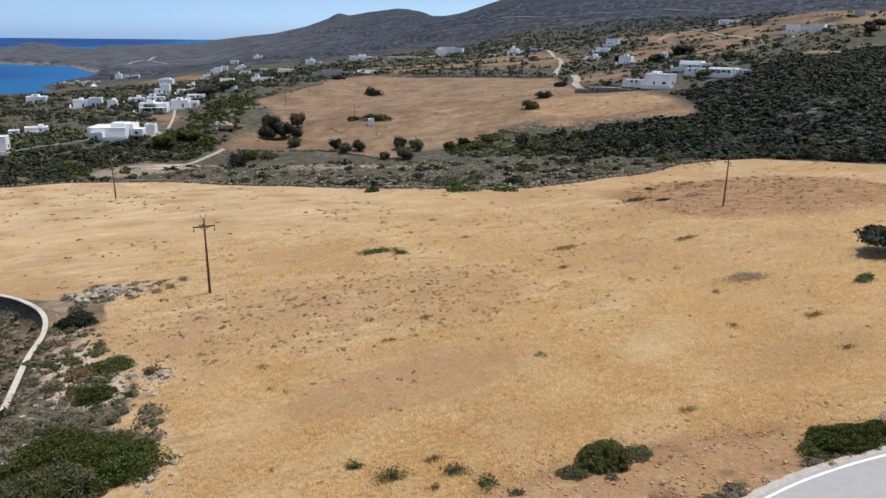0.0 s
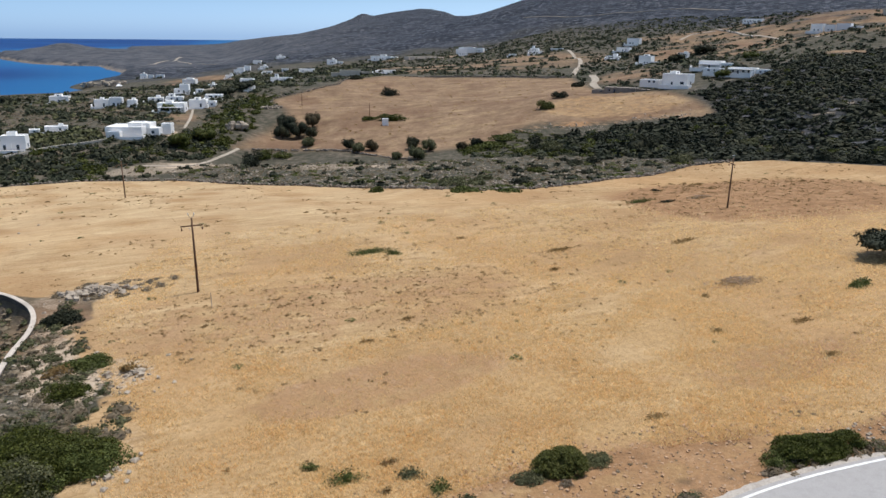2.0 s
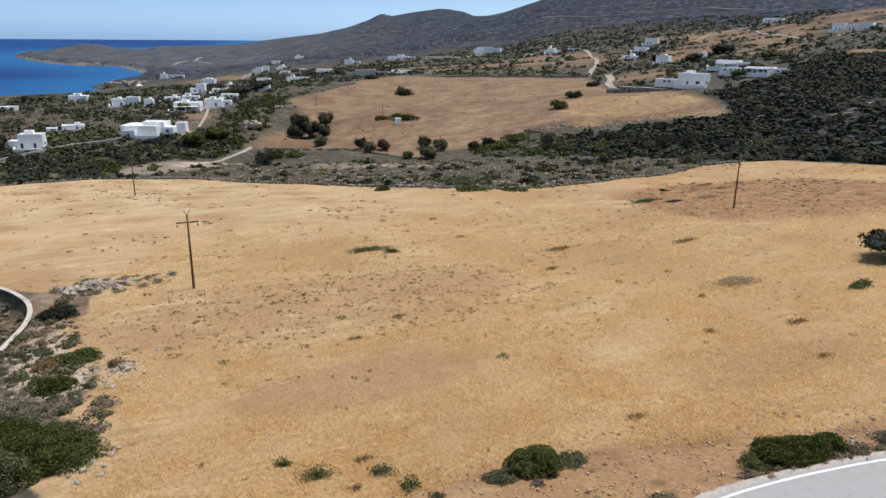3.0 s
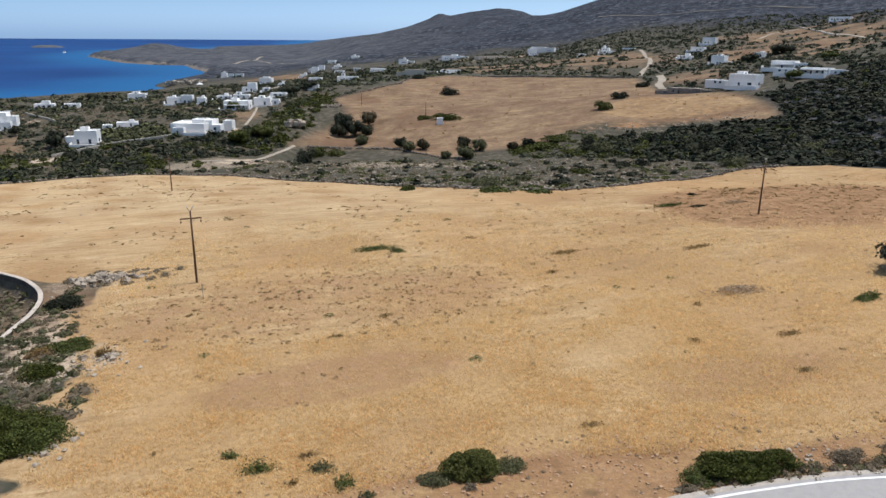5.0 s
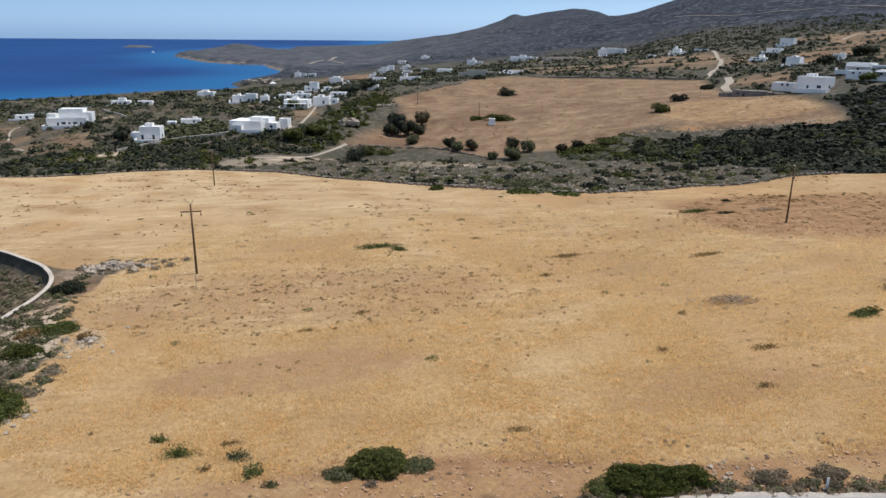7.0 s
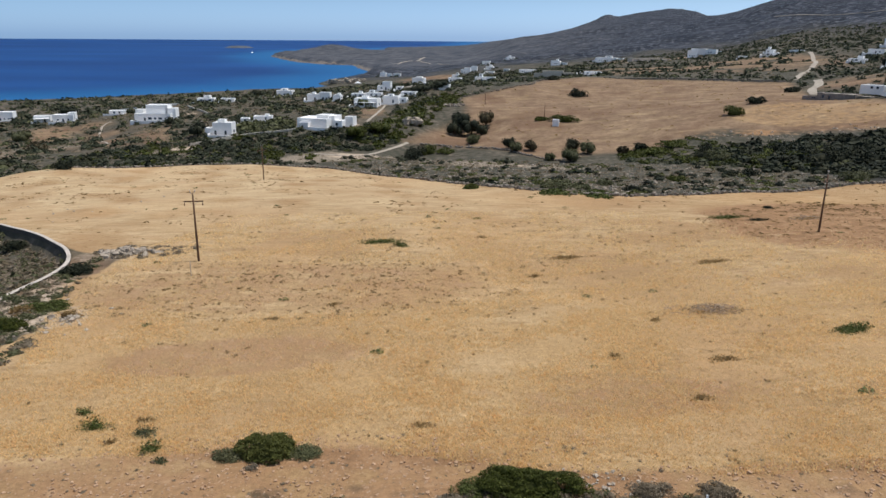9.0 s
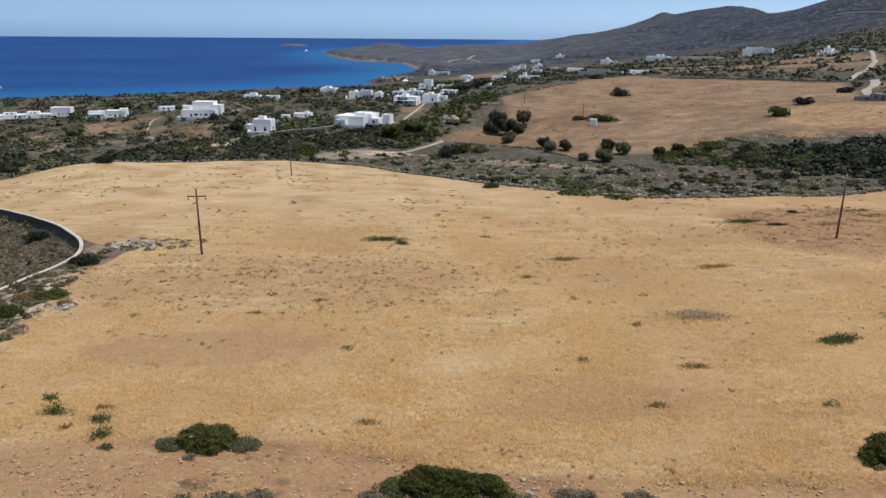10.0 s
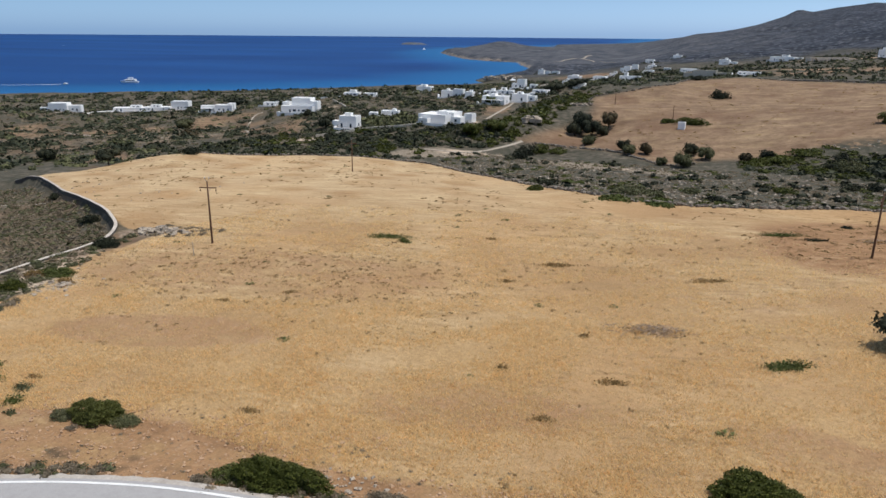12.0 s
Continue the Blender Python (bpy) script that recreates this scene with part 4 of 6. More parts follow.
def house(x, y, turn, blocks, label, seed, wall=None, windows=True, name="house", roof=None, porch=False):
    """A house of flat-roofed blocks (across, ahead, width, depth, height, floor), its front towards -y."""
    rnd = np.random.RandomState(seed)
    z = ground_z(x, y)
    h = thing(name, x, y, z, turn, label, "house" if name == "house" else name.replace("_", " "), "white houses" if name == "house" else "")
    reach = 0
    if name == "house" and rnd.uniform() < 0.4:
        bx, by, w, d, tall, floor = blocks[0]
        blocks = blocks + [(bx + rnd.uniform(-0.25, 0.25) * w, by + 0.12 * d, rnd.uniform(0.2, 0.4) * w, 0.5 * d, rnd.uniform(1.2, 1.9), tall - 0.35)]
    if name == "house" and y > 520:
        blocks = [(bx, by, w, d, max(2.6, 0.74 * tall), 0.74 * floor) for bx, by, w, d, tall, floor in blocks]
    for bx, by, w, d, tall, floor in blocks:
        a, b = block_meshes(w, d, tall, wall or PLASTER, roof or ROOFING, -1.5 if floor == 0 else -0.3)
        part("wall", a, h, "", pose(bx, by, floor))
        part("roof", b, h, "pale flat roof slab", pose(bx, by, floor))
        reach = max(reach, math.hypot(bx, by) + 0.55 * max(w, d))
        if not windows or (floor > 0 and rnd.uniform() < 0.5):
            continue
        spots = [(u * w, -d / 2 - 0.03, 0) for u in np.linspace(-0.5, 0.5, max(1, int(w / 3.2)) + 2)[1:-1]]
        spots += [(sx * (w / 2 + 0.03), 0.0, 90) for sx in (-1, 1) if d > 4]
        for k, (ux, uy, a) in enumerate(spots):
            if k != 1 and rnd.uniform() < 0.4:
                continue
            door = k == 1 and tall > 2.6 and floor == 0
            wide, high = (1.0, 2.05) if door else (rnd.choice([0.8, 1.0, 1.2, 2.0]), rnd.choice([0.9, 1.1, 1.3]))
            mid = high / 2 + 0.02 if door else 1.55
            if mid + high / 2 > tall - 0.35:
                mid = tall * 0.5
                high = min(high, tall * 0.5)
            place = pose(bx, by, floor) @ pose(ux, uy, mid, 0, 0, a) @ Matrix.Diagonal((wide, 1, high, 1))
            win = part("door" if door else "window", FRAME, h, "", place)
            part("pane", PANE, win, "", Matrix())
    if name == "house":
        bx, by, w, d, tall, floor = blocks[0]
        yw, yd = w * rnd.uniform(1.0, 1.25), rnd.uniform(2.5, 4.5)
        cx, cy = bx + rnd.uniform(-0.2, 0.2) * w, by - d / 2 - yd / 2
        part("terrace", mesh_of("terrace", *box_arrays(0, 0, -1.5, yw, yd, 1.62, 0.02), COPING), h, "pale paved terrace", pose(cx, cy, floor))
        part("yard_wall", mesh_of("yard_wall", *box_arrays(0, 0, -1.5, yw + 0.3, 0.3, rnd.uniform(1.9, 2.3), 0.03), PLASTER), h, "", pose(cx, cy - yd / 2, floor))
        side = rnd.choice([-1, 1])
        part("yard_wall", mesh_of("yard_wall", *box_arrays(0, 0, -1.5, 0.3, yd - 0.35, rnd.uniform(2.3, 3.4), 0.03), PLASTER), h, "", pose(cx + side * yw / 2, cy, floor))
        reach = max(reach, math.hypot(cx, cy) + 0.4 * yw)
    if porch:
        bx, by, w, d, tall, floor = blocks[0]
        for s in (-1, 0, 1):
            part("porch_post", mesh_of("porch_post", *box_arrays(0, 0, -1.0, 0.3, 0.3, 3.5), wall or PLASTER), h, "", pose(bx + s * 0.4 * w, by - d / 2 - 2.6, floor))
        part("porch_roof", mesh_of("porch_roof", *box_arrays(0, 0, 2.5, 0.92 * w, 3.0, 0.22, 0.03), roof or ROOFING), h, "flat porch roof", pose(bx, by - d / 2 - 1.5, floor))
    SITES.append((x, y, 0.62 * reach))
    return h


WHITE = "white flat-roofed cubic island house among shrubs"
LOW = "low white flat-roofed house half hidden by shrubs"
TWO = "two-storey white cubic house with stepped terraces"
house(-338, 446, 21, [(0, 0, 13, 9.5, 6.2, 0), (11, 0.2, 8.8, 5.6, 4.3, 0), (-10, 0.3, 7, 4.5, 2.9, 0)], WHITE, 200)
house(-304, 482, 26, [(0, 0, 25.7, 9.5, 2.9, 0)], LOW, 201)
house(-283, 487, 20, [(0, 0, 19.4, 9.5, 2.9, 0)], LOW, 202)
house(-268, 494, 13, [(0, 0, 13.3, 8.5, 6.2, 0)], WHITE, 203)
house(-209, 436, 16, [(0, 0, 9.2, 5.7, 4.2, 0)], LOW, 204, porch=True)
house(-188, 422, 10, [(0, 0, 11.7, 7.4, 4.4, 0), (4.4, 0, 4, 4.5, 5.6, 0)], LOW, 205)
house(-163, 438, 11, [(0, 0, 9.2, 5.7, 2.4, 0)], LOW, 206)
house(-124, 398, 2, [(0, 0, 20, 10, 4.2, 0), (1.5, 3, 12, 8, 8.6, 0), (9, 2, 5.5, 6, 6.8, 0), (-9, 3, 4.5, 5, 6.0, 0)], TWO, 207)
house(-122, 484, 5, [(0, 0, 11.2, 6.9, 2.9, 0), (0.6, 0, 4, 4.5, 4.6, 0)], LOW, 208)
house(-102, 466, 4, [(0, 0, 8.6, 5.3, 2.4, 0)], LOW, 209)
house(-61, 317, -4, [(0, 0, 8.7, 5.7, 5.6, 0), (-4.4, -0.6, 7.3, 4.7, 3.1, 0)], TWO, 210)
house(-59, 346, 6, [(0, 0, 4, 4.5, 2.4, 0)], LOW, 211)
house(-51, 350, 5, [(0, 0, 9, 5.4, 2.4, 0)], LOW, 212)
house(-20, 328, -17, [(0, 0, 15, 13, 4.2, 0), (5, 3, 8, 8, 5.1, 0), (10.5, 1, 5, 6, 3.2, 0), (-3, -7.5, 5, 4, 2.6, 0), (14.5, 5, 4, 4.5, 4.6, 0)], WHITE, 213)
house(-68, 485, -6, [(0, 0, 10.6, 6.7, 4.1, 0)], WHITE, 214)
house(-40, 435, -8, [(0, 0, 7.5, 4.8, 4, 0), (7.4, 0, 6.5, 4.5, 5.1, 0)], WHITE, 215)
house(-24, 425, -9, [(0, 0, 4.7, 4.5, 3.5, 0)], LOW, 216)
house(-12, 431, -6, [(0, 0, 8.2, 5.1, 2.5, 0)], LOW, 217)
house(-2, 427, -7, [(0, 0, 9.1, 5.6, 2.8, 0)], LOW, 218)
house(-3, 394, -12, [(0, 0, 13.2, 8.4, 4.6, 0)], WHITE, 219, porch=True)
house(10, 402, -13, [(0, 0, 9.1, 5.8, 4, 0), (7.1, 0, 4, 4.5, 3.3, 0)], WHITE, 220)
house(2, 456, -11, [(0, 0, 8.5, 5.4, 3, 0), (1.7, 0, 5.2, 4.5, 5.6, 0)], WHITE, 221)
house(12, 449, -12, [(0, 0, 4, 4.5, 2.9, 0)], LOW, 222)
house(19, 426, -13, [(0, 0, 9.1, 5.8, 2.4, 0)], LOW, 223)
house(10, 965, -19, [(0, 0, 16.4, 9.5, 9.4, 0), (0.8, 0, 8, 5.2, 11.7, 0)], TWO, 224)
house(-53, 1159, -10, [(0, 0, 9.2, 5.7, 9.4, 0), (10.3, 0, 7.5, 4.7, 7.5, 0), (23, 0.3, 11.7, 7.2, 7.5, 0)], WHITE, 225)
house(78, 1036, -19, [(0, 0, 8.8, 5.5, 10.1, 0), (-5, -0.3, 8.8, 5.5, 6.7, 0)], TWO, 226)
house(69, 554, -16, [(0, 0, 8, 5, 4.5, 0), (7.7, 0.5, 8, 5, 4.5, 0)], WHITE, 227)
house(113, 1166, -18, [(0, 0, 12.6, 7.8, 6.6, 0)], LOW, 228)
house(111, 1052, -18, [(0, 0, 10.6, 6.6, 5.1, 0)], LOW, 229)
house(123, 919, -19, [(0, 0, 7.9, 4.9, 4.5, 0)], LOW, 230)
house(146, 887, -18, [(0, 0, 19.4, 9.5, 5, 0)], LOW, 231)
house(160, 1251, -17, [(0, 0, 13.8, 8.4, 5.1, 0)], LOW, 232)
house(60, 989, -12, [(0, 0, 10.1, 6.2, 5.6, 0)], WHITE, 233)
house(41, 450, -10, [(0, 0, 5.8, 4.5, 2.4, 0)], LOW, 234)
house(155, 557, -22, [(0, 0, 15.4, 9.3, 2.8, 0)], LOW, 235)
house(202, 1022, -20, [(0, 0, 12.8, 7.8, 7.5, 0), (11.3, 0, 9.1, 5.5, 4.2, 0)], WHITE, 236)
house(267, 1003, -26, [(0, 0, 19, 9.5, 6.6, 0), (17, 0.6, 16.4, 9.5, 5.8, 0)], WHITE, 237)
house(380, 974, -32, [(0, 0, 14, 9.5, 9, 0), (17, 4, 12, 9, 11, 0), (30, 5, 14, 8, 9, 0)], TWO, 238)
house(361, 706, -44, [(0, 0, 8.1, 5.2, 5, 0), (24.8, 0, 13, 8.3, 5, 0)], TWO, 239)
house(340, 474, -61, [(0, 0, 9.9, 6.4, 6.6, 0), (9.8, 0, 7.5, 4.9, 2.4, 0)], WHITE, 240)
house(425, 617, -54, [(0, 0, 12, 7.6, 8.4, 0)], TWO, 241)
house(398, 593, -52, [(0, 0, 12, 7.6, 5.2, 0)], LOW, 242)
house(350, 536, -48, [(0, 0, 11.4, 7.1, 3.1, 0)], LOW, 243)
house(243, 308, -62, [(0, 0, 13.4, 8.7, 6, 0), (-14.2, -0.1, 10.7, 6.9, 2.5, 0)], WHITE, 244)
house(289, 339, -58, [(0, 0, 12, 9, 4.4, 0), (9, 1, 8, 7, 3.4, 0)], WHITE, 245, porch=True)
house(274, 297, -58, [(0, 0, 13, 9, 3.3, 0), (10, 1, 7, 6, 2.7, 0), (-15, 0, 9, 7, 2.6, 0)], WHITE, 246, porch=True)
house(377, 478, -56, [(0, 0, 7.7, 4.8, 3.9, 0)], LOW, 247)
house(502, 470, -62, [(0, 0, 9, 9, 6.4, 0), (10, 1, 8, 8, 5.6, 0), (20, 0, 10, 9, 6.6, 0), (29, 1, 7, 7, 4.6, 0)], TWO, 248)
house(562, 610, -61, [(0, 0, 19.3, 9.5, 5.3, 0)], LOW, 249)
house(346, 880, -36, [(0, 0, 11.5, 7.1, 10.6, 0), (7.2, 2, 14.8, 9.2, 9.1, 4.3), (20.1, 2, 13.5, 8.4, 6.8, 5.8)], WHITE, 250)
house(328, 691, -40, [(0, 0, 7.1, 4.5, 3.7, 0)], LOW, 251)
house(347, 671, -42, [(0, 0, 10.8, 6.7, 4.2, 0)], LOW, 252)
house(268, 997, -30, [(0, 0, 29.2, 9.5, 6.6, 0)], WHITE, 253)
house(146, 883, -24, [(0, 0, 16.1, 9.5, 5, 0)], LOW, 254)
house(102, 924, -21, [(0, 0, 11.3, 7, 3.7, 0)], LOW, 255)
house(85, 1059, -20, [(0, 0, 10.6, 6.6, 7.7, 0), (4.3, 0, 7.6, 4.7, 11.1, 0)], WHITE, 256)
house(50, 582, -20, [(0, 0, 10, 6.2, 4.7, 0)], WHITE, 257)
house(24, 584, -17, [(0, 0, 6.6, 4.5, 2.8, 0)], LOW, 258)
house(583, 474, 35, [(0, 0, 16, 8, 4.2, 0), (14, 0, 10, 7, 3.4, 0)], "grey flat-roofed block below masts on the hilltop", 272, CREAM, True, "hilltop_station", CREAM)
house(230, 339, -47, [(0, 0, 17, 8, 3.2, 0), (13, 1, 11, 7, 2.6, 0), (-12, 0.5, 8, 5, 1.2, 0)], "unfinished raw concrete building with an open flat shell", 300, CONCRETE, True, "concrete_shell", CREAM)
house(124, 546, -12, [(0, 0, 16, 7, 4.4, 0), (12, 1, 9, 6, 3.2, 0), (-11, 1, 7, 5, 2.4, 0)], "pale roofless farm building with stone yard walls", 301, CREAM, False, "farm_ruin", CREAM)
house(292, 890, 19, [(0, 0, 46, 10, 3.5, 0), (16, -16, 40, 8, 2.5, 0), (-20, -20, 16, 9, 3.2, 0)], "terraced pale stone retaining walls on the hillside", 302, CREAM, False, "terrace_wall", CREAM)
house(91.2, 322.6, -14, [(0, 0, 2.9, 2.6, 2.9, 0)], "small white plastered pump hut in the ploughed field", 303, PLASTER, False, "hut", ROOFING)


# ---- bushes and trees that stand alone ----
def bush(x, y, rx, ry, tall, turn, leaves, size, material, label, name="bush", group="", seed=1, twigs=True, solid=True):
    """A shrub of many leafy clumps over a heart coloured dark for inner shade; a loose one has its sprays on the ground
    alone.
    """
    rnd = np.random.RandomState(seed)
    b = thing(name, x, y, ground_z(x, y) - 0.08, turn, label, "bush", group)
    grow = np.array([1.1 * rx, 1.1 * ry, tall])
    if solid:
        m = int(np.clip(leaves / 110, 18, 220))
        each = leaves // m
        w, up = rnd.uniform(0, 6.283, m), rnd.uniform(0.0, 1.0, m) ** 0.9
        flat = np.sqrt(1 - up**2)
        out = rnd.uniform(0.66, 0.86, m) * (1 + 0.14 * np.sin(3 * w + seed) * flat)
        mid = np.stack([flat * np.cos(w) * out, flat * np.sin(w) * out, up * out * (0.86 + 0.26 * np.sin(2.2 * w + 1.7 * seed) * flat)], 1)
        wide = rnd.uniform(0.75, 1.25, m) * min(0.36, 1.75 / math.sqrt(m))
        n = rnd.normal(0, 1, (m * each, 3))
        n[:, 2] = np.where(n[:, 2] < -0.5, -n[:, 2], n[:, 2])
        n /= np.linalg.norm(n, axis=1, keepdims=True)
        far = rnd.uniform(0.72, 1.06, (m * each, 1)) + 0.3 * (rnd.uniform(0, 1, (m * each, 1)) > 0.965)
        c = np.repeat(mid, each, 0) + n * far * np.repeat(wide, each)[:, None]
        c[:, 2] = np.abs(c[:, 2]) * 0.97 + 0.015
        v, f = leaf_cloud(rnd, c * grow, n + (0, 0, 0.35), size, 0.6)
        t = np.repeat(np.clip(np.repeat(rnd.uniform(0, 0.75, m), each) + rnd.normal(0, 0.12, m * each), 0, 1), 4)
        # added core, set to full tone below: shade between clumps as colour
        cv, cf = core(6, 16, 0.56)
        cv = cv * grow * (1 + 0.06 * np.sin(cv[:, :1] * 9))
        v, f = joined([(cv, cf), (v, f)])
    else:
        c, n = dome_points(rnd, leaves, 26, 0.0, 0.86)
        drift = 0.95 + 0.35 * np.sin(2.3 * np.arctan2(c[:, 1], c[:, 0]) + seed)[:, None] * (1, 1, 0)
        v, f = leaf_cloud(rnd, c * rnd.uniform(0.3, 1.05, (leaves, 1)) * grow * drift, n, size, 0.65)
        v[:, 2] = np.abs(v[:, 2]) * np.repeat(rnd.uniform(0.4, 1.25, leaves), 4)
        t, cv = np.repeat(rnd.uniform(0, 0.6, leaves), 4), v[:0]
    t = t * (0.4 if material in (OLIVE, PHRYGANA) else 1.0)
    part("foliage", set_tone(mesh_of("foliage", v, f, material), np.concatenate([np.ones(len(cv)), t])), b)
    if twigs:
        for _ in range(5):
            w, o = rnd.uniform(0, 6.283), rnd.uniform(0.4, 0.9)
            e = np.array([math.cos(w) * rx * o, math.sin(w) * ry * o, tall * rnd.uniform(0.3, 0.75) * (1.2 - o)])
            part("stem", mesh_of("stem", *tube_arrays([(0, 0, -0.1), e * (0.45, 0.45, 0.3), e], [0.06, 0.045, 0.015], 5), BARK), b, "brown woody stem")
    return b


def tree(x, y, tall, crown, material, label, seed, trunk=0.35, leaves=700, size=0.3, flat=0.62, lean=0.0, name="tree", blobs=7, group="olive trees"):
    """A tapered trunk, forked limbs and a crown of leaf sprays round the limbs' ends."""
    rnd = np.random.RandomState(seed)
    t = thing(name, x, y, ground_z(x, y) - 0.1, 0, label, "tree", group)
    fork = tall * trunk
    wood = [tube_arrays([(0, 0, -0.3), (0.05, 0.02, fork * 0.5), (lean * 0.4, 0, fork)], [0.055 * tall, 0.042 * tall, 0.034 * tall], 8)]
    cs, ns, ts, lumps = [], [], [], []
    for k in range(blobs):
        w = 6.283 * k / blobs + rnd.uniform(-0.4, 0.4)
        o = crown * rnd.uniform(0.35, 0.72) if k else 0.1
        e = np.array([lean + o * math.cos(w), o * math.sin(w), fork + (tall - fork) * (rnd.uniform(0.25, 0.62) if flat > 0.5 else rnd.uniform(0.45, 0.7))])
        wood.append(tube_arrays([(lean * 0.4, 0, fork * 0.92), (e + (lean * 0.4, 0, fork)) * (0.5, 0.5, 0.52), e], [0.022 * tall, 0.015 * tall, 0.006 * tall], 6))
        m = leaves // blobs
        c, n = dome_points(rnd, m, 6, 0.75)
        s = crown * rnd.uniform(0.5, 0.72)
        up = min(s * flat * 1.1, tall - e[2])
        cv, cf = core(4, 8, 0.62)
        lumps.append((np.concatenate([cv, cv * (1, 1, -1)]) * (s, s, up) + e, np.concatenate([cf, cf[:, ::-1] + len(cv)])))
        cs.append(e + c * (s, s, up) * rnd.uniform(0.7, 1.02, (m, 1)))
        ns.append(n)
        ts.append(np.full(m, rnd.uniform(0, 1)))
    v, f = leaf_cloud(rnd, np.concatenate(cs), np.concatenate(ns), size, 0.7)
    part("trunk", mesh_of("trunk", *joined(wood), BARK, True), t, "grey-brown bark")
    tone = np.repeat(np.concatenate(ts), 4)
    lv, lf = joined(lumps)
    v, f = joined([(lv, lf), (v, f)])
    # crown cores get full tone, inner shade put into their colour
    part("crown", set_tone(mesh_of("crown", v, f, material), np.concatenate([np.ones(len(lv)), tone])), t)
    return t


# roadside and field-edge bushes
bush(-8.4, 47.5, 6.2, 4.5, 2.9, 25, 36000, 0.088, LENTISK, "huge dense dark green evergreen shrub at the field corner", seed=3)
bush(-9.2, 45.4, 3.3, 2.6, 2.75, 15, 9000, 0.085, OLIVE, "grey-green leafy shrub grown into a larger one", seed=4)
bush(-4.6, 47.2, 2.7, 2.6, 1.9, 10, 7000, 0.085, GREENS, "brighter green shrub on the side of a huge one", seed=2)
bush(25.5, 34.4, 2.15, 1.6, 1.75, 5, 15000, 0.062, LENTISK, "rounded dark green evergreen shrub on bare red soil", seed=5)
bush(23.1, 34.0, 1.15, 0.8, 0.62, 0, 3600, 0.055, OLIVE, "low grey-green cushion shrub beside a darker one", seed=6)
bush(28.1, 34.2, 1.0, 0.8, 0.7, 0, 2600, 0.055, SAGE, "greyish dry cushion shrub on red soil", seed=7)
bush(24.9, 32.6, 0.42, 0.36, 0.42, 0, 700, 0.045, PHRYGANA, "tiny grey cushion shrub in front of a larger one", seed=17)
bush(42.4, 29.6, 3.7, 1.7, 1.75, -6, 26000, 0.062, LENTISK, "wide dark green evergreen shrub between road and field", seed=8)
bush(38.9, 29.6, 1.1, 0.9, 0.7, 0, 2600, 0.055, GREENS, "low green shrub leaning on a larger one", seed=18)
bush(49.6, 28.9, 1.35, 0.8, 0.75, -8, 3600, 0.055, PHRYGANA, "dark grey-brown cushion shrub beside the road", seed=19)
bush(53.6, 28.9, 1.2, 0.7, 0.7, -14, 3000, 0.055, PHRYGANA, "dark grey-brown cushion shrub beside the road", seed=20)
bush(70.7, 33.8, 2.7, 1.9, 1.6, 0, 17000, 0.066, LENTISK, "dark green evergreen shrub in the straw near the road", seed=9)
bush(-10.7, 81.6, 2.0, 1.6, 1.6, 0, 4500, 0.10, SCRUBLEAF, "dark grey-green shrub beside the curved wall", seed=10)
bush(-6.9, 67.0, 2.3, 1.3, 1.0, 10, 3600, 0.09, GREENS, "low green shrub on pale stony ground", seed=11)
bush(-9.2, 65.9, 1.2, 1.0, 0.9, 10, 600, 0.13, WEEDS, "low brownish shrub on pale stony ground", seed=12)
bush(-7.6, 60.8, 1.9, 1.3, 1.2, 0, 3600, 0.09, LENTISK, "low dark green shrub on pale stony ground", seed=13)
bush(-2.8, 64.0, 1.1, 0.8, 0.9, 0, 500, 0.12, WEEDS, "small brown-green shrub among stones", seed=14)
for x, y, rx, ry, tall, seed, mat, label in (
    (11.9, 38.6, 1.2, 0.9, 1.0, 21, GREENS, "loose green bush growing in straw"),
    (10.0, 41.0, 0.75, 0.6, 0.6, 22, GREENS, "small green weed bush in straw"),
    (16.0, 37.5, 1.15, 0.7, 0.6, 23, OLIVE, "low olive-green weed bush on dry soil"),
    (17.3, 35.3, 1.0, 0.7, 0.7, 24, GREENS, "low green weed bush on dry soil"),
    (14.1, 36.3, 0.4, 0.4, 0.45, 25, WEEDS, "tiny brown bush on dry soil"),
    (15.3, 39.6, 0.7, 0.45, 0.4, 26, WEEDS, "tiny brown bush on dry soil"),
    (35.8, 38.2, 0.8, 0.5, 0.35, 27, WEEDS, "low drying weed bush on dry soil"),
    (18.6, 33.6, 0.5, 0.4, 0.4, 28, OLIVE, "low olive-green weed bush on dry soil"),
):
    bush(x, y, rx, ry, tall, 0, int(420 * rx / 0.7), 0.085, mat, label, group="small bushes at the field edge", seed=seed, twigs=False, solid=False)
for x, y, rx, ry, tall, seed, mat in (
    (77.2, 56.0, 2.3, 0.95, 0.75, 31, GREENS),
    (89.6, 117.6, 3.1, 1.2, 0.65, 32, GREENS),
    (94.2, 114.6, 1.7, 0.9, 0.5, 33, SCRUBLEAF),
    (28.2, 97.4, 3.2, 1.4, 0.55, 34, GREENS),
    (31.2, 95.4, 1.1, 0.9, 0.7, 35, GREENS),
    (103.5, 131.5, 1.4, 0.8, 0.5, 36, SCRUBLEAF),
):
    bush(x, y, rx, ry, tall, 10, int(900 * rx), 0.10, mat, "low spreading green mat of weeds in dry straw", "weed_mat", "green weed mats", seed, False, False)
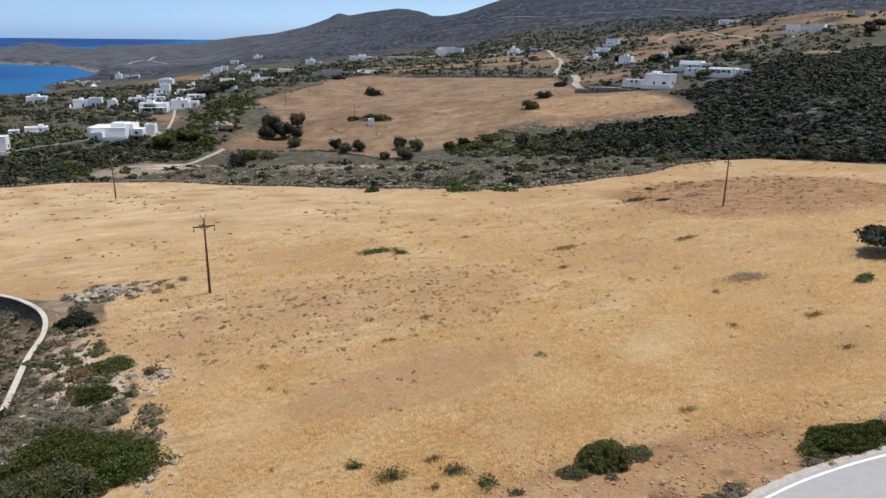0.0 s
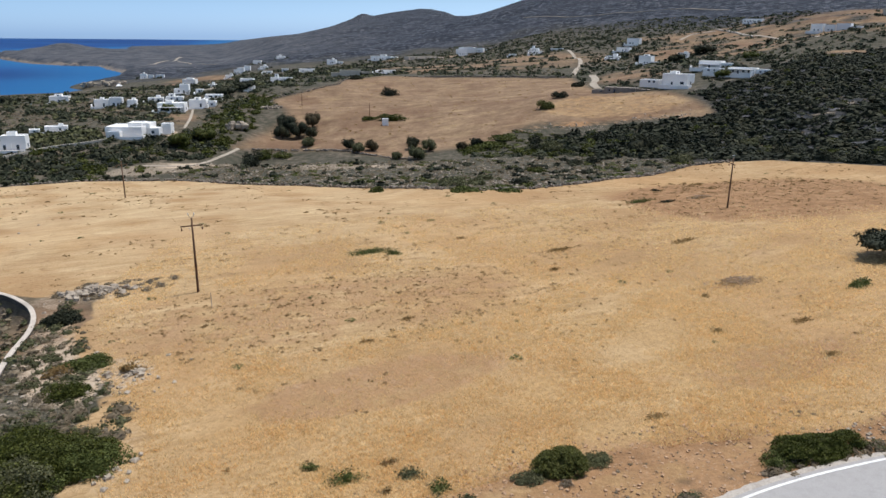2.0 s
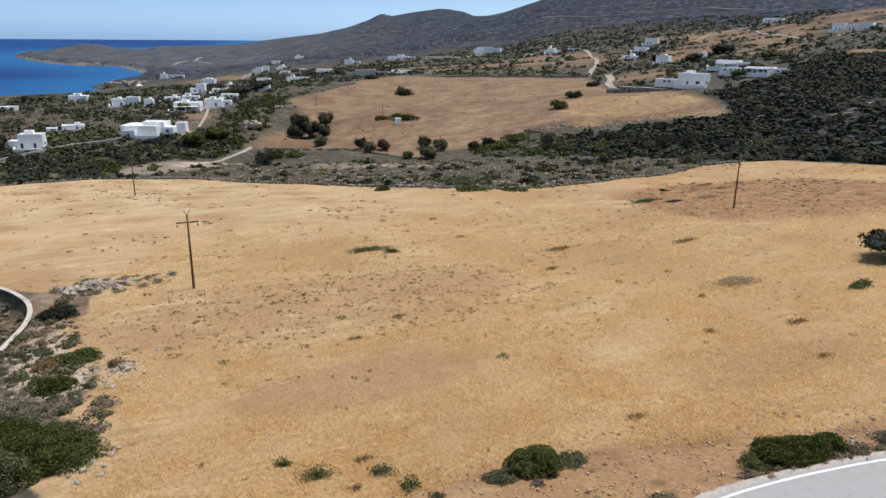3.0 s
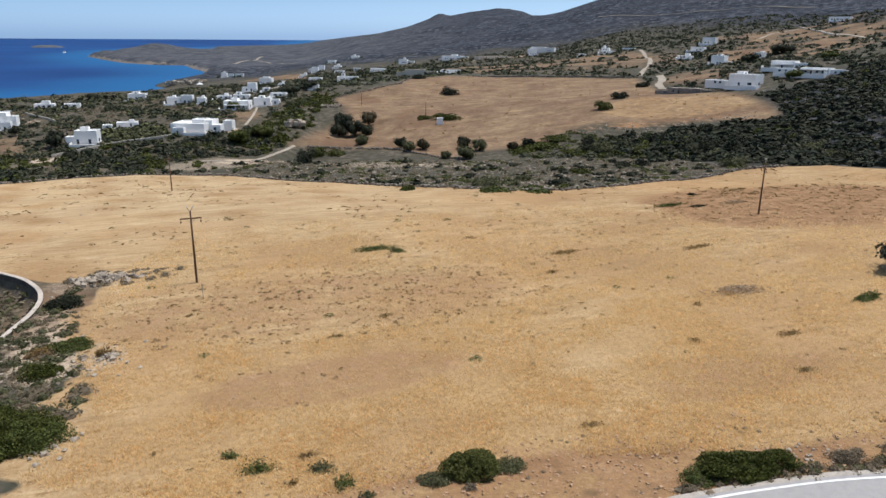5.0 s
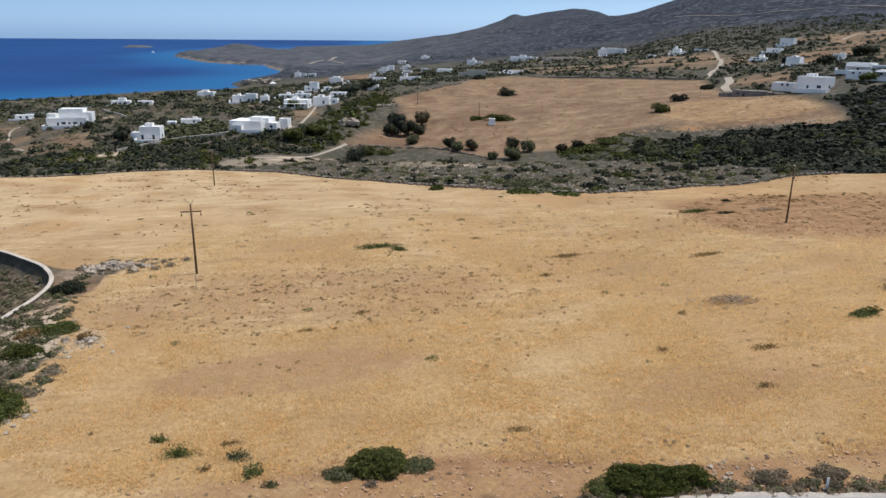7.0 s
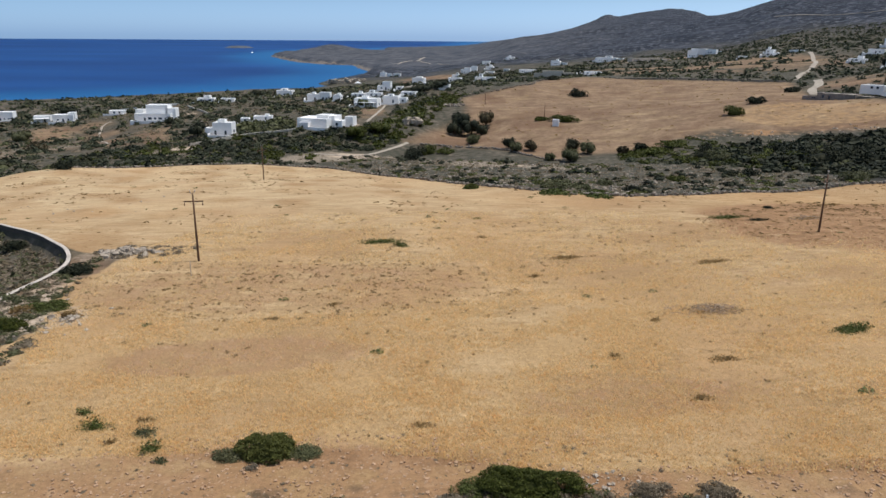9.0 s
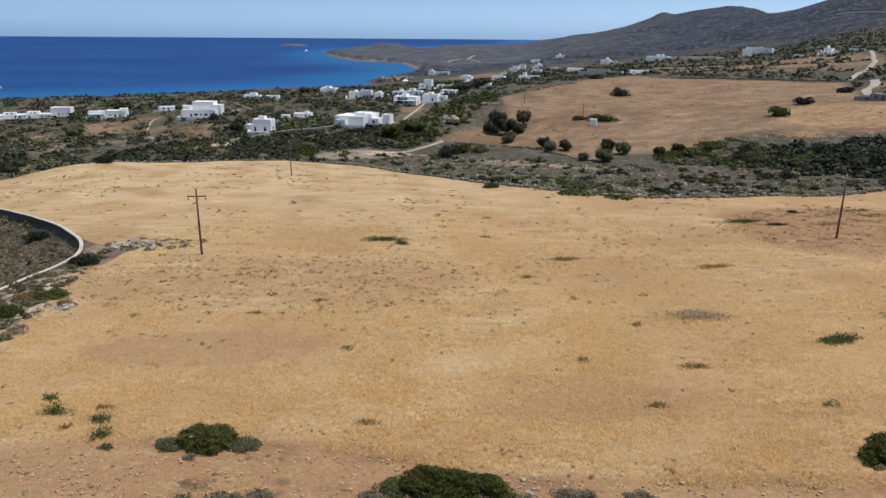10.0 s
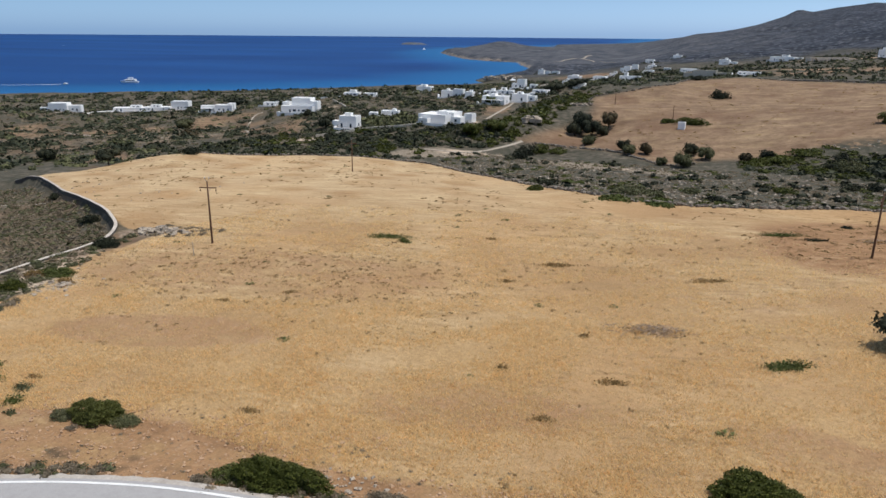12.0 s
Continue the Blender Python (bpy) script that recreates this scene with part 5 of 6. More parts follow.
for x, y, rx, ry, tall, seed in ((55, 88.2, 3.4, 0.8, 0.5, 301), (75, 84.5, 3.2, 0.8, 0.5, 302), (49.5, 79.4, 0.9, 0.6, 0.5, 303), (62.7, 50.2, 1.3, 0.7, 0.4, 304), (57.6, 42, 1.1, 0.6, 0.35, 305), (53.1, 51.6, 0.9, 0.7, 0.4, 306), (59.8, 61.6, 0.7, 0.5, 0.4, 307), (25, 68.1, 0.9, 0.6, 0.3, 308), (119, 136, 1.8, 0.8, 0.6, 309), (43.9, 100.6, 1.0, 0.6, 0.5, 310), (19.3, 62.8, 0.9, 0.5, 0.3, 311)):
    bush(x, y, rx, ry, tall, 8, int(380 * rx), 0.10, WEEDS, "low brown drying weed clump in straw", "weed_clump", "brown weed clumps", seed, False, False)
bush(-83.5, 217, 2.9, 2.6, 3.0, 0, 1200, 0.28, SCRUBLEAF, "dark round shrub at the far corner of the straw field", seed=41)
bush(-32.8, 105, 2.5, 1.8, 1.7, 0, 2600, 0.14, SCRUBLEAF, "dark shrub on dry ground behind the curved wall", seed=42)
bush(-63.6, 130.6, 1.6, 1.3, 1.7, 0, 1200, 0.15, SCRUBLEAF, "dark shrub growing over the field wall", seed=44)

# shrubs that stand out in the valley and the gully
for i, (x, y, r, tall, mat) in enumerate((
    (85.6, 165.8, 2.6, 2.5, SCRUBLEAF),
    (66.5, 163.5, 4.2, 3.0, OLIVE),
    (71.5, 162, 2.6, 2.4, OLIVE),
    (81.5, 150.5, 2.2, 2.6, LENTISK),
    (44.7, 158.5, 2.0, 1.8, LENTISK),
    (63.4, 147.4, 3.9, 1.2, GREENS),
    (71.1, 145.1, 4.5, 1.2, GREENS),
    (82.2, 181.2, 2.5, 2.4, OLIVE),
    (104.2, 204.9, 1.5, 2.1, SCRUBLEAF),
    (46.1, 184.4, 3.5, 3.0, SCRUBLEAF),
    (51.3, 198.9, 3.0, 1.9, GREENS),
    (137.0, 243.2, 4.6, 6.7, OLIVE),
    (133.7, 250.7, 3.4, 6.0, SCRUBLEAF),
    (113.3, 266.6, 7.2, 2.4, LENTISK),
    (122, 271, 8.0, 3.0, LENTISK),
    (128, 249, 6.6, 2.6, LENTISK),
    (131, 275, 7.0, 2.8, LENTISK),
    (139, 262, 3.4, 5.2, SCRUBLEAF),
    (162.9, 223.5, 6.4, 8.9, SCRUBLEAF),
    (168.0, 222.6, 5.4, 8.2, SCRUBLEAF),
    (186, 250, 4.5, 5.0, SCRUBLEAF),
    (132.1, 205.5, 3.0, 4.0, SCRUBLEAF),
    (153.8, 187.8, 4.3, 4.6, OLIVE),
    (150.0, 236.1, 4.4, 4.1, LENTISK),
    (176.5, 218.4, 5.4, 8.2, SCRUBLEAF),
    (127.8, 209.8, 3.5, 2.9, SCRUBLEAF),
    (161.8, 249.3, 4.6, 4.4, SCRUBLEAF),
    (108.5, 199.6, 3.6, 2.7, LENTISK),
    (188.7, 138.9, 3.8, 4.7, SCRUBLEAF),
    (181.6, 143.8, 4.1, 3.9, SCRUBLEAF),
    (180.8, 154.6, 3.9, 4.8, SCRUBLEAF),
    (181.3, 174.4, 4.5, 5.8, SCRUBLEAF),
    (179.8, 204.4, 4.4, 6.3, SCRUBLEAF),
    (194.7, 200.9, 4.5, 4.3, OLIVE),
    (27, 293, 4.4, 8.0, SCRUBLEAF),
    (33, 298, 4.6, 6.0, LENTISK),
    (25, 281, 4.0, 5.5, SCRUBLEAF),
    (40, 298, 5.0, 2.6, LENTISK),
    (-150, 224, 3.4, 6.0, RUSSET),
    (-142, 308, 5.0, 7.0, RUSSET),
)):
    what = {SCRUBLEAF: "dark rounded evergreen shrub in the dry valley", OLIVE: "grey-leaved rounded shrub in the dry valley", GREENS: "low bright green thicket in the damp valley floor", RUSSET: "rounded brown drying shrub on the coastal flat"}.get(mat, "dark green lentisk shrub in the dry valley")
    bush(x, y, r, r * 0.8, tall * 0.62, 17 * i, 900, 0.11 + 0.045 * r, mat, what, group="valley shrubs", seed=400 + i, twigs=False)

# trees
tree(90.6, 62.4, 2.9, 4.4, SCRUBLEAF, "wind-pruned dark umbrella-shaped tree standing alone in straw", 51, 0.45, 3600, 0.22, 0.45, 0.4, "tree", 9, "trees in the fields")
for i, (x, y, tall, crown, mat, trunk, seed) in enumerate((
    (47.5, 339, 11.6, 4.6, SCRUBLEAF, 0.3, 61), (44.5, 333, 7.4, 4.2, SCRUBLEAF, 0.25, 62), (52.5, 334, 8.2, 4.6, SCRUBLEAF, 0.25, 63), (57, 330, 5.4, 3.2, SCRUBLEAF, 0.2, 64), (60, 341, 8.4, 3.6, RUSSET, 0.4, 65), (52.5, 306, 3.9, 2.9, OLIVE, 0.2, 60),
    (66.5, 290, 4.9, 2.7, SCRUBLEAF, 0.25, 66), (69, 282.5, 4.0, 2.9, OLIVE, 0.2, 67), (75.5, 285, 4.4, 2.8, RUSSET, 0.25, 68),
    (91.8, 280, 5.2, 2.8, SCRUBLEAF, 0.25, 69), (96.5, 273.5, 4.9, 2.9, OLIVE, 0.25, 70), (87.5, 261, 5.4, 3.3, OLIVE, 0.15, 71), (80, 265, 2.8, 2.0, OLIVE, 0.2, 72),
    (110, 270.5, 3.6, 2.0, RUSSET, 0.35, 73), (118, 274, 3.2, 2.4, SCRUBLEAF, 0.12, 74),
)):
    tree(x, y, tall * 1.1, crown * 1.05, mat, "dark field tree with a dense rounded crown" if mat is SCRUBLEAF else "small field tree with a brownish drying crown" if mat is RUSSET else "grey-green olive tree at the edge of the ploughed field", seed, trunk * 0.35, 1500, 0.26, 1.05)
tree(-105, 201, 6.0, 4.2, SCRUBLEAF, "dark broad-crowned tree beyond the field corner", 81, 0.25, 900, 0.4, group="trees in the fields")
for x, y, rx, ry, tall, mat, seed in ((117.5, 410.5, 5.0, 4.2, 5.0, SCRUBLEAF, 91), (96, 331, 7.6, 3.6, 3.6, LENTISK, 92), (86.5, 335, 3.4, 2.2, 1.7, LENTISK, 90), (168, 309, 4.4, 3.6, 4.2, LENTISK, 93), (185, 325, 4.1, 3.0, 3.2, SCRUBLEAF, 94), (113, 478, 4.0, 3.0, 3.0, SCRUBLEAF, 95), (232, 388, 5.0, 3.0, 3.0, SCRUBLEAF, 96)):
    bush(x, y, rx, ry, tall, 0, 1800, 0.3, mat, "dark rounded shrub kept standing in the ploughed field", group="shrubs in the ploughed field", seed=seed)


def outcrop(x, y, wide, tall, seed, label):
    """A pale rock face broken into blocks."""
    rnd = np.random.RandomState(seed)
    t = thing("rock_outcrop", x, y, ground_z(x, y) - 0.4, 0, label, "rock outcrop")
    for k in range(34):
        r = tall * rnd.uniform(0.14, 0.34)
        v, f = stone_arrays(rnd, r, 1.2)
        part("rock", mesh_of("rock", v, f, STONE), t, "", pose(rnd.uniform(-wide / 2, wide / 2), rnd.normal(0, 0.8), tall * rnd.uniform(0.0, 0.55)))


outcrop(24.5, 330.5, 8, 3.6, 97, "whitish rock outcrop above the ploughed field")
outcrop(-98, 1006, 46, 7.0, 99, "grey rocky point at the edge of the bay")
outcrop(-84, 1040, 30, 6.0, 100, "grey rocky point at the edge of the bay")
outcrop(44, 375, 9, 2.2, 98, "whitish rock ledge among shrubs")


for x, y, tall, crown, mat, seed in (
    (-142, 702, 10, 6.5, SCRUBLEAF, 501), (-134, 713, 9, 2.0, SCRUBLEAF, 502), (-126, 710, 8, 2.0, SCRUBLEAF, 503), (-74, 318, 7.0, 4.4, SCRUBLEAF, 504), (-14.5, 330, 5.5, 2.4, SCRUBLEAF, 505),
    (-5, 392, 5.0, 4.0, GREENS, 506), (-239, 528, 7.0, 8.0, SCRUBLEAF, 507), (-101, 358, 5.5, 2.6, SCRUBLEAF, 508), (-215, 551, 6, 5, SCRUBLEAF, 509), (10, 317, 6.0, 5.5, LENTISK, 510), (1, 308, 6.0, 5.0, LENTISK, 511),
    (-182, 366, 5.5, 5.5, OLIVE, 512), (-148, 222, 5.5, 3.8, SCRUBLEAF, 513), (26, 435, 6.0, 6.5, SCRUBLEAF, 514), (39, 450, 5.5, 6.5, SCRUBLEAF, 515), (345, 487, 9, 6.5, SCRUBLEAF, 516), (323, 416, 6.5, 6.0, SCRUBLEAF, 517),
    (264, 300, 5.0, 4.5, LENTISK, 518), (451, 357, 9, 4.0, SCRUBLEAF, 519), (460, 366, 9, 4.0, SCRUBLEAF, 520), (470, 366, 9, 4.0, SCRUBLEAF, 521), (395, 475, 7.5, 8.0, SCRUBLEAF, 522), (337, 362, 5.0, 5.5, LENTISK, 523),
):
    tree(x, y, tall, crown, mat, "broad dark garden tree among the village shrubs" if crown > 3 else "narrow dark cypress-like tree in a garden", seed, 0.15, 520, 0.3 + 0.045 * crown, 0.85, group="village trees")


# ---- scrub, cushions, weeds and straw that nobody could count ----
def in_field(x, y):
    return outside(FIELD, x, y) < 1.0


def in_far_field(x, y):
    return outside(FAR_FIELD, x, y) < 1.5


def on_dry(x, y):
    return dry_land(x, y) > 0.56


LANES = [((373, 655), (361, 617)), ((361, 617), (327, 552)), ((327, 552), (300, 508)), ((300, 508), (258, 452)), ((266, 432), (238, 378)), ((238, 378), (221, 359)), ((-12, 277), (8, 286)), ((8, 286), (24, 308)), ((-113, 313), (-153, 404)), ((2, 335), (7, 402)), ((-169, 582), (-120, 480))]


def built_over(x, y):
    out = np.zeros(x.shape, bool)
    for hx, hy, hr in SITES:
        out |= (x - hx) ** 2 + (y - hy) ** 2 < hr**2
    for (ax, ay), (bx, by) in LANES:
        ex, ey = bx - ax, by - ay
        k = np.clip(((x - ax) * ex + (y - ay) * ey) / (ex * ex + ey * ey), 0, 1)
        out |= np.hypot(x - ax - k * ex, y - ay - k * ey) < 4.5
    return out


def stony(x, y):
    return pale_land(x, y) > 0.3


def wet(x, y):
    return outside(COAST, x, y) > -14


def plants(seed, poly, density, r_low, r_high, tall, avoid, clumpy=0.0, size=40):
    rnd = np.random.RandomState(seed)
    x, y = sprinkle(rnd, poly, density, avoid)
    if clumpy:
        keep = waves(x, y, size, seed) + rnd.normal(0, 0.35, len(x)) > clumpy
        x, y = x[keep], y[keep]
    r = r_low + (r_high - r_low) * rnd.uniform(0, 1, len(x)) ** 1.8
    return np.stack([x, y, r, r * tall * rnd.uniform(0.75, 1.25, len(x))], 1)


GULLY = [(104, 250), (122, 240), (145, 221), (153, 204), (161, 188), (180, 238), (178, 262), (150, 264), (130, 258), (112, 256)]
NEAR_VALLEY = [(8, 226), (30, 196), (47, 170), (62, 158), (76, 150), (100, 157), (140, 174), (158, 182), (150, 204), (143, 220), (120, 238), (98, 252), (60, 268), (38, 282), (10, 290), (-6, 264)]
THICKET = [(-98, 236), (-86, 236), (-50, 250), (-20, 252), (-4, 262), (-6, 276), (8, 292), (20, 306), (10, 326), (-14, 322), (-40, 314), (-85, 304), (-112, 272)]
VILLAGE = [(-112, 300), (-10, 322), (25, 330), (40, 370), (60, 420), (85, 460), (120, 498), (165, 530), (230, 700), (260, 1000), (-20, 1000), (-120, 900), (-260, 790), (-420, 680), (-560, 560), (-440, 380), (-260, 230), (-125, 185), (-112, 215), (-112, 250)]
UPLAND = [(165, 505), (218, 405), (244, 340), (300, 306), (420, 330), (560, 440), (680, 800), (420, 1080), (270, 1000), (230, 700)]
LEFT_PLOT = [(-15.5, 55), (-15.5, 80), (-18, 90), (-30, 103), (-62, 128), (-98, 159), (-150, 160), (-150, 70), (-60, 45)]

off = (in_field, in_far_field, on_dry, built_over, wet)
rows = np.concatenate([
    plants(101, DARK_SLOPE, 0.20, 0.8, 2.9, 0.7, off + (lambda a, b: pale_land(a, b) > 0.35,)),
    plants(151, [(146, 215), (163, 188), (200, 188), (215, 228), (205, 256), (180, 264), (150, 264), (140, 246)], 0.10, 1.0, 2.8, 0.8, off),
    plants(103, NEAR_VALLEY, 0.010, 0.9, 2.2, 0.8, off),
    plants(137, THICKET, 0.05, 1.2, 3.0, 0.8, off + (stony,), -0.5, 30),
    plants(133, [(82, 152), (100, 158), (140, 176), (150, 195), (110, 222), (92, 200)], 0.012, 0.8, 2.2, 0.8, off),
])
scatter("hillside_shrubs", "dense dark evergreen shrubs covering the hillside and gully", "scrub", rows, SCRUBLEAF, 13, 0.44, 1)
scatter("maquis_shrubs", "dense dark olive maquis shrubs between field, gully and village", "scrub", np.concatenate([plants(135, THICKET, 0.14, 0.8, 2.5, 0.75, off + (stony,), -0.5, 22), plants(102, GULLY, 0.10, 0.7, 2.4, 0.8, off), plants(136, DARK_SLOPE, 0.02, 0.7, 2.0, 0.8, off)]), MAQUIS, 26, 0.33, 21)
rows = np.concatenate([
    plants(104, THICKET, 0.04, 1.0, 2.6, 0.8, off, -0.35, 18),
    plants(138, [(8, 292), (20, 306), (30, 330), (38, 370), (58, 420), (40, 432), (22, 400), (12, 350)], 0.07, 1.0, 3.0, 0.85, off),
    plants(105, GULLY, 0.02, 1.2, 2.8, 0.7, off),
    plants(106, NEAR_VALLEY, 0.05, 0.6, 2.0, 0.38, off, 0.1, 30),
    plants(107, [(103, 262), (112, 273), (124, 283), (136, 282), (150, 273), (156, 258), (130, 252), (110, 252)], 0.06, 1.2, 2.6, 0.45, ()),
    plants(117, DARK_SLOPE, 0.008, 0.8, 2.2, 0.85, off),
])
scatter("thicket_shrubs", "green lentisk thicket below the straw field", "scrub", rows, LENTISK, 50, 0.28, 2)
rows = np.concatenate([
    plants(108, NEAR_VALLEY, 0.26, 0.3, 0.9, 0.6, off),
    plants(109, DARK_SLOPE, 0.03, 0.4, 1.1, 0.6, off),
    plants(110, THICKET, 0.08, 0.4, 0.9, 0.6, off),
])
scatter("dry_cushions", "grey-brown spiny cushion plants on stony ground", "scrub", rows, PHRYGANA, 7, 0.48, 3, True, 6)
rows = np.concatenate([
    plants(111, VILLAGE, 0.052, 0.8, 3.6, 0.75, off, 0.1, 40),
    plants(112, UPLAND, 0.026, 1.0, 3.0, 0.85, off, -0.5, 60),
])
rnd = np.random.RandomState(77)
ring = []
for hx, hy, hr in SITES:
    for _ in range(13):
        w, o = rnd.uniform(0, 6.283), hr * rnd.uniform(1.1, 1.9)
        r = rnd.uniform(1.0, 2.5) * (1.25 if hy > 520 else 1.0)
        ring.append((hx + o * math.cos(w), hy + o * math.sin(w), r, r * rnd.uniform(0.7, 1.2)))
ring = np.array(ring)
ring = ring[~(in_far_field(ring[:, 0], ring[:, 1]) | built_over(ring[:, 0], ring[:, 1]) | wet(ring[:, 0], ring[:, 1]))]
rows = np.concatenate([rows, ring])
near = np.hypot(rows[:, 0] - HUB[0], rows[:, 1] - HUB[1]) < 470
scatter("garden_shrubs", "dark rounded shrubs and garden trees between the white houses", "scrub", rows[near], MAQUIS, 32, 0.29, 4)
scatter("village_shrubs", "dark shrubs on the far slopes round white houses", "scrub", rows[~near], MAQUIS, 6, 0.55, 24)
rows = np.concatenate([plants(113, VILLAGE, 0.004, 1.0, 3.0, 0.8, off, 0.0, 60), plants(134, [(-64, 322), (-30, 315), (-22, 319), (-30, 338), (-56, 346)], 0.16, 1.2, 2.8, 0.9, off), plants(144, [(-156, 214), (-118, 203), (-104, 226), (-110, 262), (-140, 262), (-158, 240)], 0.05, 0.8, 2.4, 0.7, off, -0.3, 20), plants(114, UPLAND, 0.003, 1.0, 2.6, 0.7, off)])
scatter("garden_greenery", "lighter green garden shrubs and vines among the houses", "greenery", rows, SAGE, 14, 0.42, 5)
rows = np.concatenate([plants(115, VILLAGE, 0.008, 0.5, 1.3, 0.6, off), plants(116, UPLAND, 0.008, 0.6, 1.5, 0.6, off)])
scatter("dry_brush", "grey-brown dry brush on the coastal flat", "scrub", rows, PHRYGANA, 6, 0.5, 6)

FLATS = [(-150, 215), (-112, 262), (-100, 300), (-10, 324), (25, 332), (40, 372), (60, 425), (30, 470), (-60, 520), (-150, 560), (-330, 520), (-360, 400), (-250, 250)]
scatter("brown_scrub", "low grey-brown scrub between the white houses", "scrub", plants(161, FLATS, 0.045, 0.6, 2.0, 0.45, (in_far_field, built_over, wet), -0.5, 26), PHRYGANA, 8, 0.5, 26)
scatter("grey_scrub", "low grey-green scrub on the flats between houses", "scrub", plants(162, FLATS, 0.04, 0.5, 1.6, 0.45, (in_far_field, built_over, wet), -0.4, 30), OLIVE, 8, 0.5, 27)

# low cushions behind the curved wall and along verges
rnd = np.random.RandomState(7)
plot = plants(121, LEFT_PLOT, 0.6, 0.3, 0.95, 0.6, (), -0.8, 12)
plot = np.concatenate([plot, plants(124, [(-14, 55), (-14, 86), (-22, 98), (-38, 112), (-62, 131), (-70, 112), (-50, 60)], 0.75, 0.3, 0.85, 0.6, (lambda a, b: outside(PLOT, a, b) > -0.7,))])
around = plants(125, [(-16, 93), (-8, 88), (0, 90), (1, 95), (-9, 96)], 0.9, 0.25, 0.8, 0.6, ())
edge = plants(122, [(-14, 54), (-14, 80), (-11, 90), (-8.5, 78), (-4, 60), (-1.5, 52), (-5, 46)], 1.3, 0.25, 1.0, 0.7, ())
line = beside(eased(ROAD, 0.6), 1.45)
line = line[(line[:, 0] > 5) & (line[:, 0] < 85)]
line = np.concatenate([line, line, line])
verge = np.column_stack([line + rnd.normal(0, 0.4, line.shape), rnd.uniform(0.2, 0.6, len(line)), rnd.uniform(0.2, 0.5, len(line))])
verge = verge[waves(verge[:, 0], verge[:, 1], 9, 66) > -0.35]
strip = plants(123, [(4, 24), (60, 29), (60, 34), (44, 35), (30, 38), (10, 38)], 0.5, 0.06, 0.24, 0.6, (), 0.0, 7)
strip = strip[outside([(a, b + 1.2) for a, b in ROAD] + [(120, -60), (-30, -60)], strip[:, 0], strip[:, 1]) > 0.3]
scatter("cushion_shrubs", "low grey-brown cushion shrubs on stony ground behind the wall", "cushion shrubs", plot, PHRYGANA, 7, 0.5, 8)
scatter("verge_cushions", "small grey-brown cushion shrubs along wall and road", "cushion shrubs", np.concatenate([edge[::2], around, verge, strip, plants(126, [(-15, 44), (-11, 44), (-9, 57), (-14, 60)], 1.3, 0.25, 0.8, 0.7, ())]), PHRYGANA, 44, 0.2, 15)
scatter("wall_cushions", "small grey-green cushion shrubs between wall and straw", "cushion shrubs", np.concatenate([edge[1::2], verge[::4] + (0.3, 0.2, 0.0, 0.0)]), OLIVE, 70, 0.17, 16)
green = plot[::2]
green = green + np.column_stack([rnd.normal(0, 0.5, (len(green), 2)), np.zeros((len(green), 2))])
scatter("green_cushions", "low grey-green cushion shrubs on stony ground by the wall", "cushion shrubs", green, OLIVE, 9, 0.46, 9)


def weeds():
    """Small dark tufts through the straw, thicker in loose drifts."""
    rnd = np.random.RandomState(11)
    x, y = sprinkle(rnd, FIELD, 0.62)
    drift = waves(x * 0.3, y, 6, 51) + 0.9 * waves(x, y, 34, 52)
    keep = (outside(FIELD, x, y) < -1.5) & (drift + rnd.normal(0, 0.55, len(x)) > 0.85)
    x, y = x[keep], y[keep]
    for cx, cy, rx, ry, turn, much in ((118, 114, 36, 24, 12, 2600), (18, 75, 30, 13, 4, 2200), (40, 98, 60, 16, 5, 900), (60, 72, 40, 18, 5, 700)):
        u, w, c = np.sqrt(rnd.uniform(0, 1, much)), rnd.uniform(0, 6.283, much), radians(turn)
        a, b = rx * u * np.cos(w), ry * u * np.sin(w)
        x, y = np.concatenate([x, cx + a * np.cos(c) - b * np.sin(c)]), np.concatenate([y, cy + a * np.sin(c) + b * np.cos(c)])
    inside = outside(FIELD, x, y) < -1.0
    x, y = x[inside], y[inside]
    r = 0.045 + 0.17 * rnd.uniform(0, 1, len(x)) ** 4
    r = r * (1 + 0.9 * smooth(85, 150, y))
    scatter("weed_tufts", "small drying brown-green weed tufts scattered through straw", "weeds", np.stack([x, y, r * 1.8, r * 0.6], 1), DRYWEED, 7, 0.52, 12, False)
    x, y = sprinkle(rnd, FIELD, 0.002)
    r = rnd.uniform(0.2, 0.5, len(x))
    scatter("green_tufts", "small green weed tufts scattered through straw", "weeds", np.stack([x, y, r * 1.5, r * 0.5], 1), GREENS, 26, 0.34, 13, False)
    x, y = sprinkle(rnd, FAR_FIELD, 0.012, (lambda a, b: outside(FAR_FIELD, a, b) > -3,))
    r = rnd.uniform(0.25, 0.7, len(x))
    scatter("field_tufts", "brown weed tufts dotted over the ploughed field", "weeds", np.stack([x, y, r * 1.5, r * 0.7], 1), WEEDS, 14, 0.42, 14, False)


weeds()


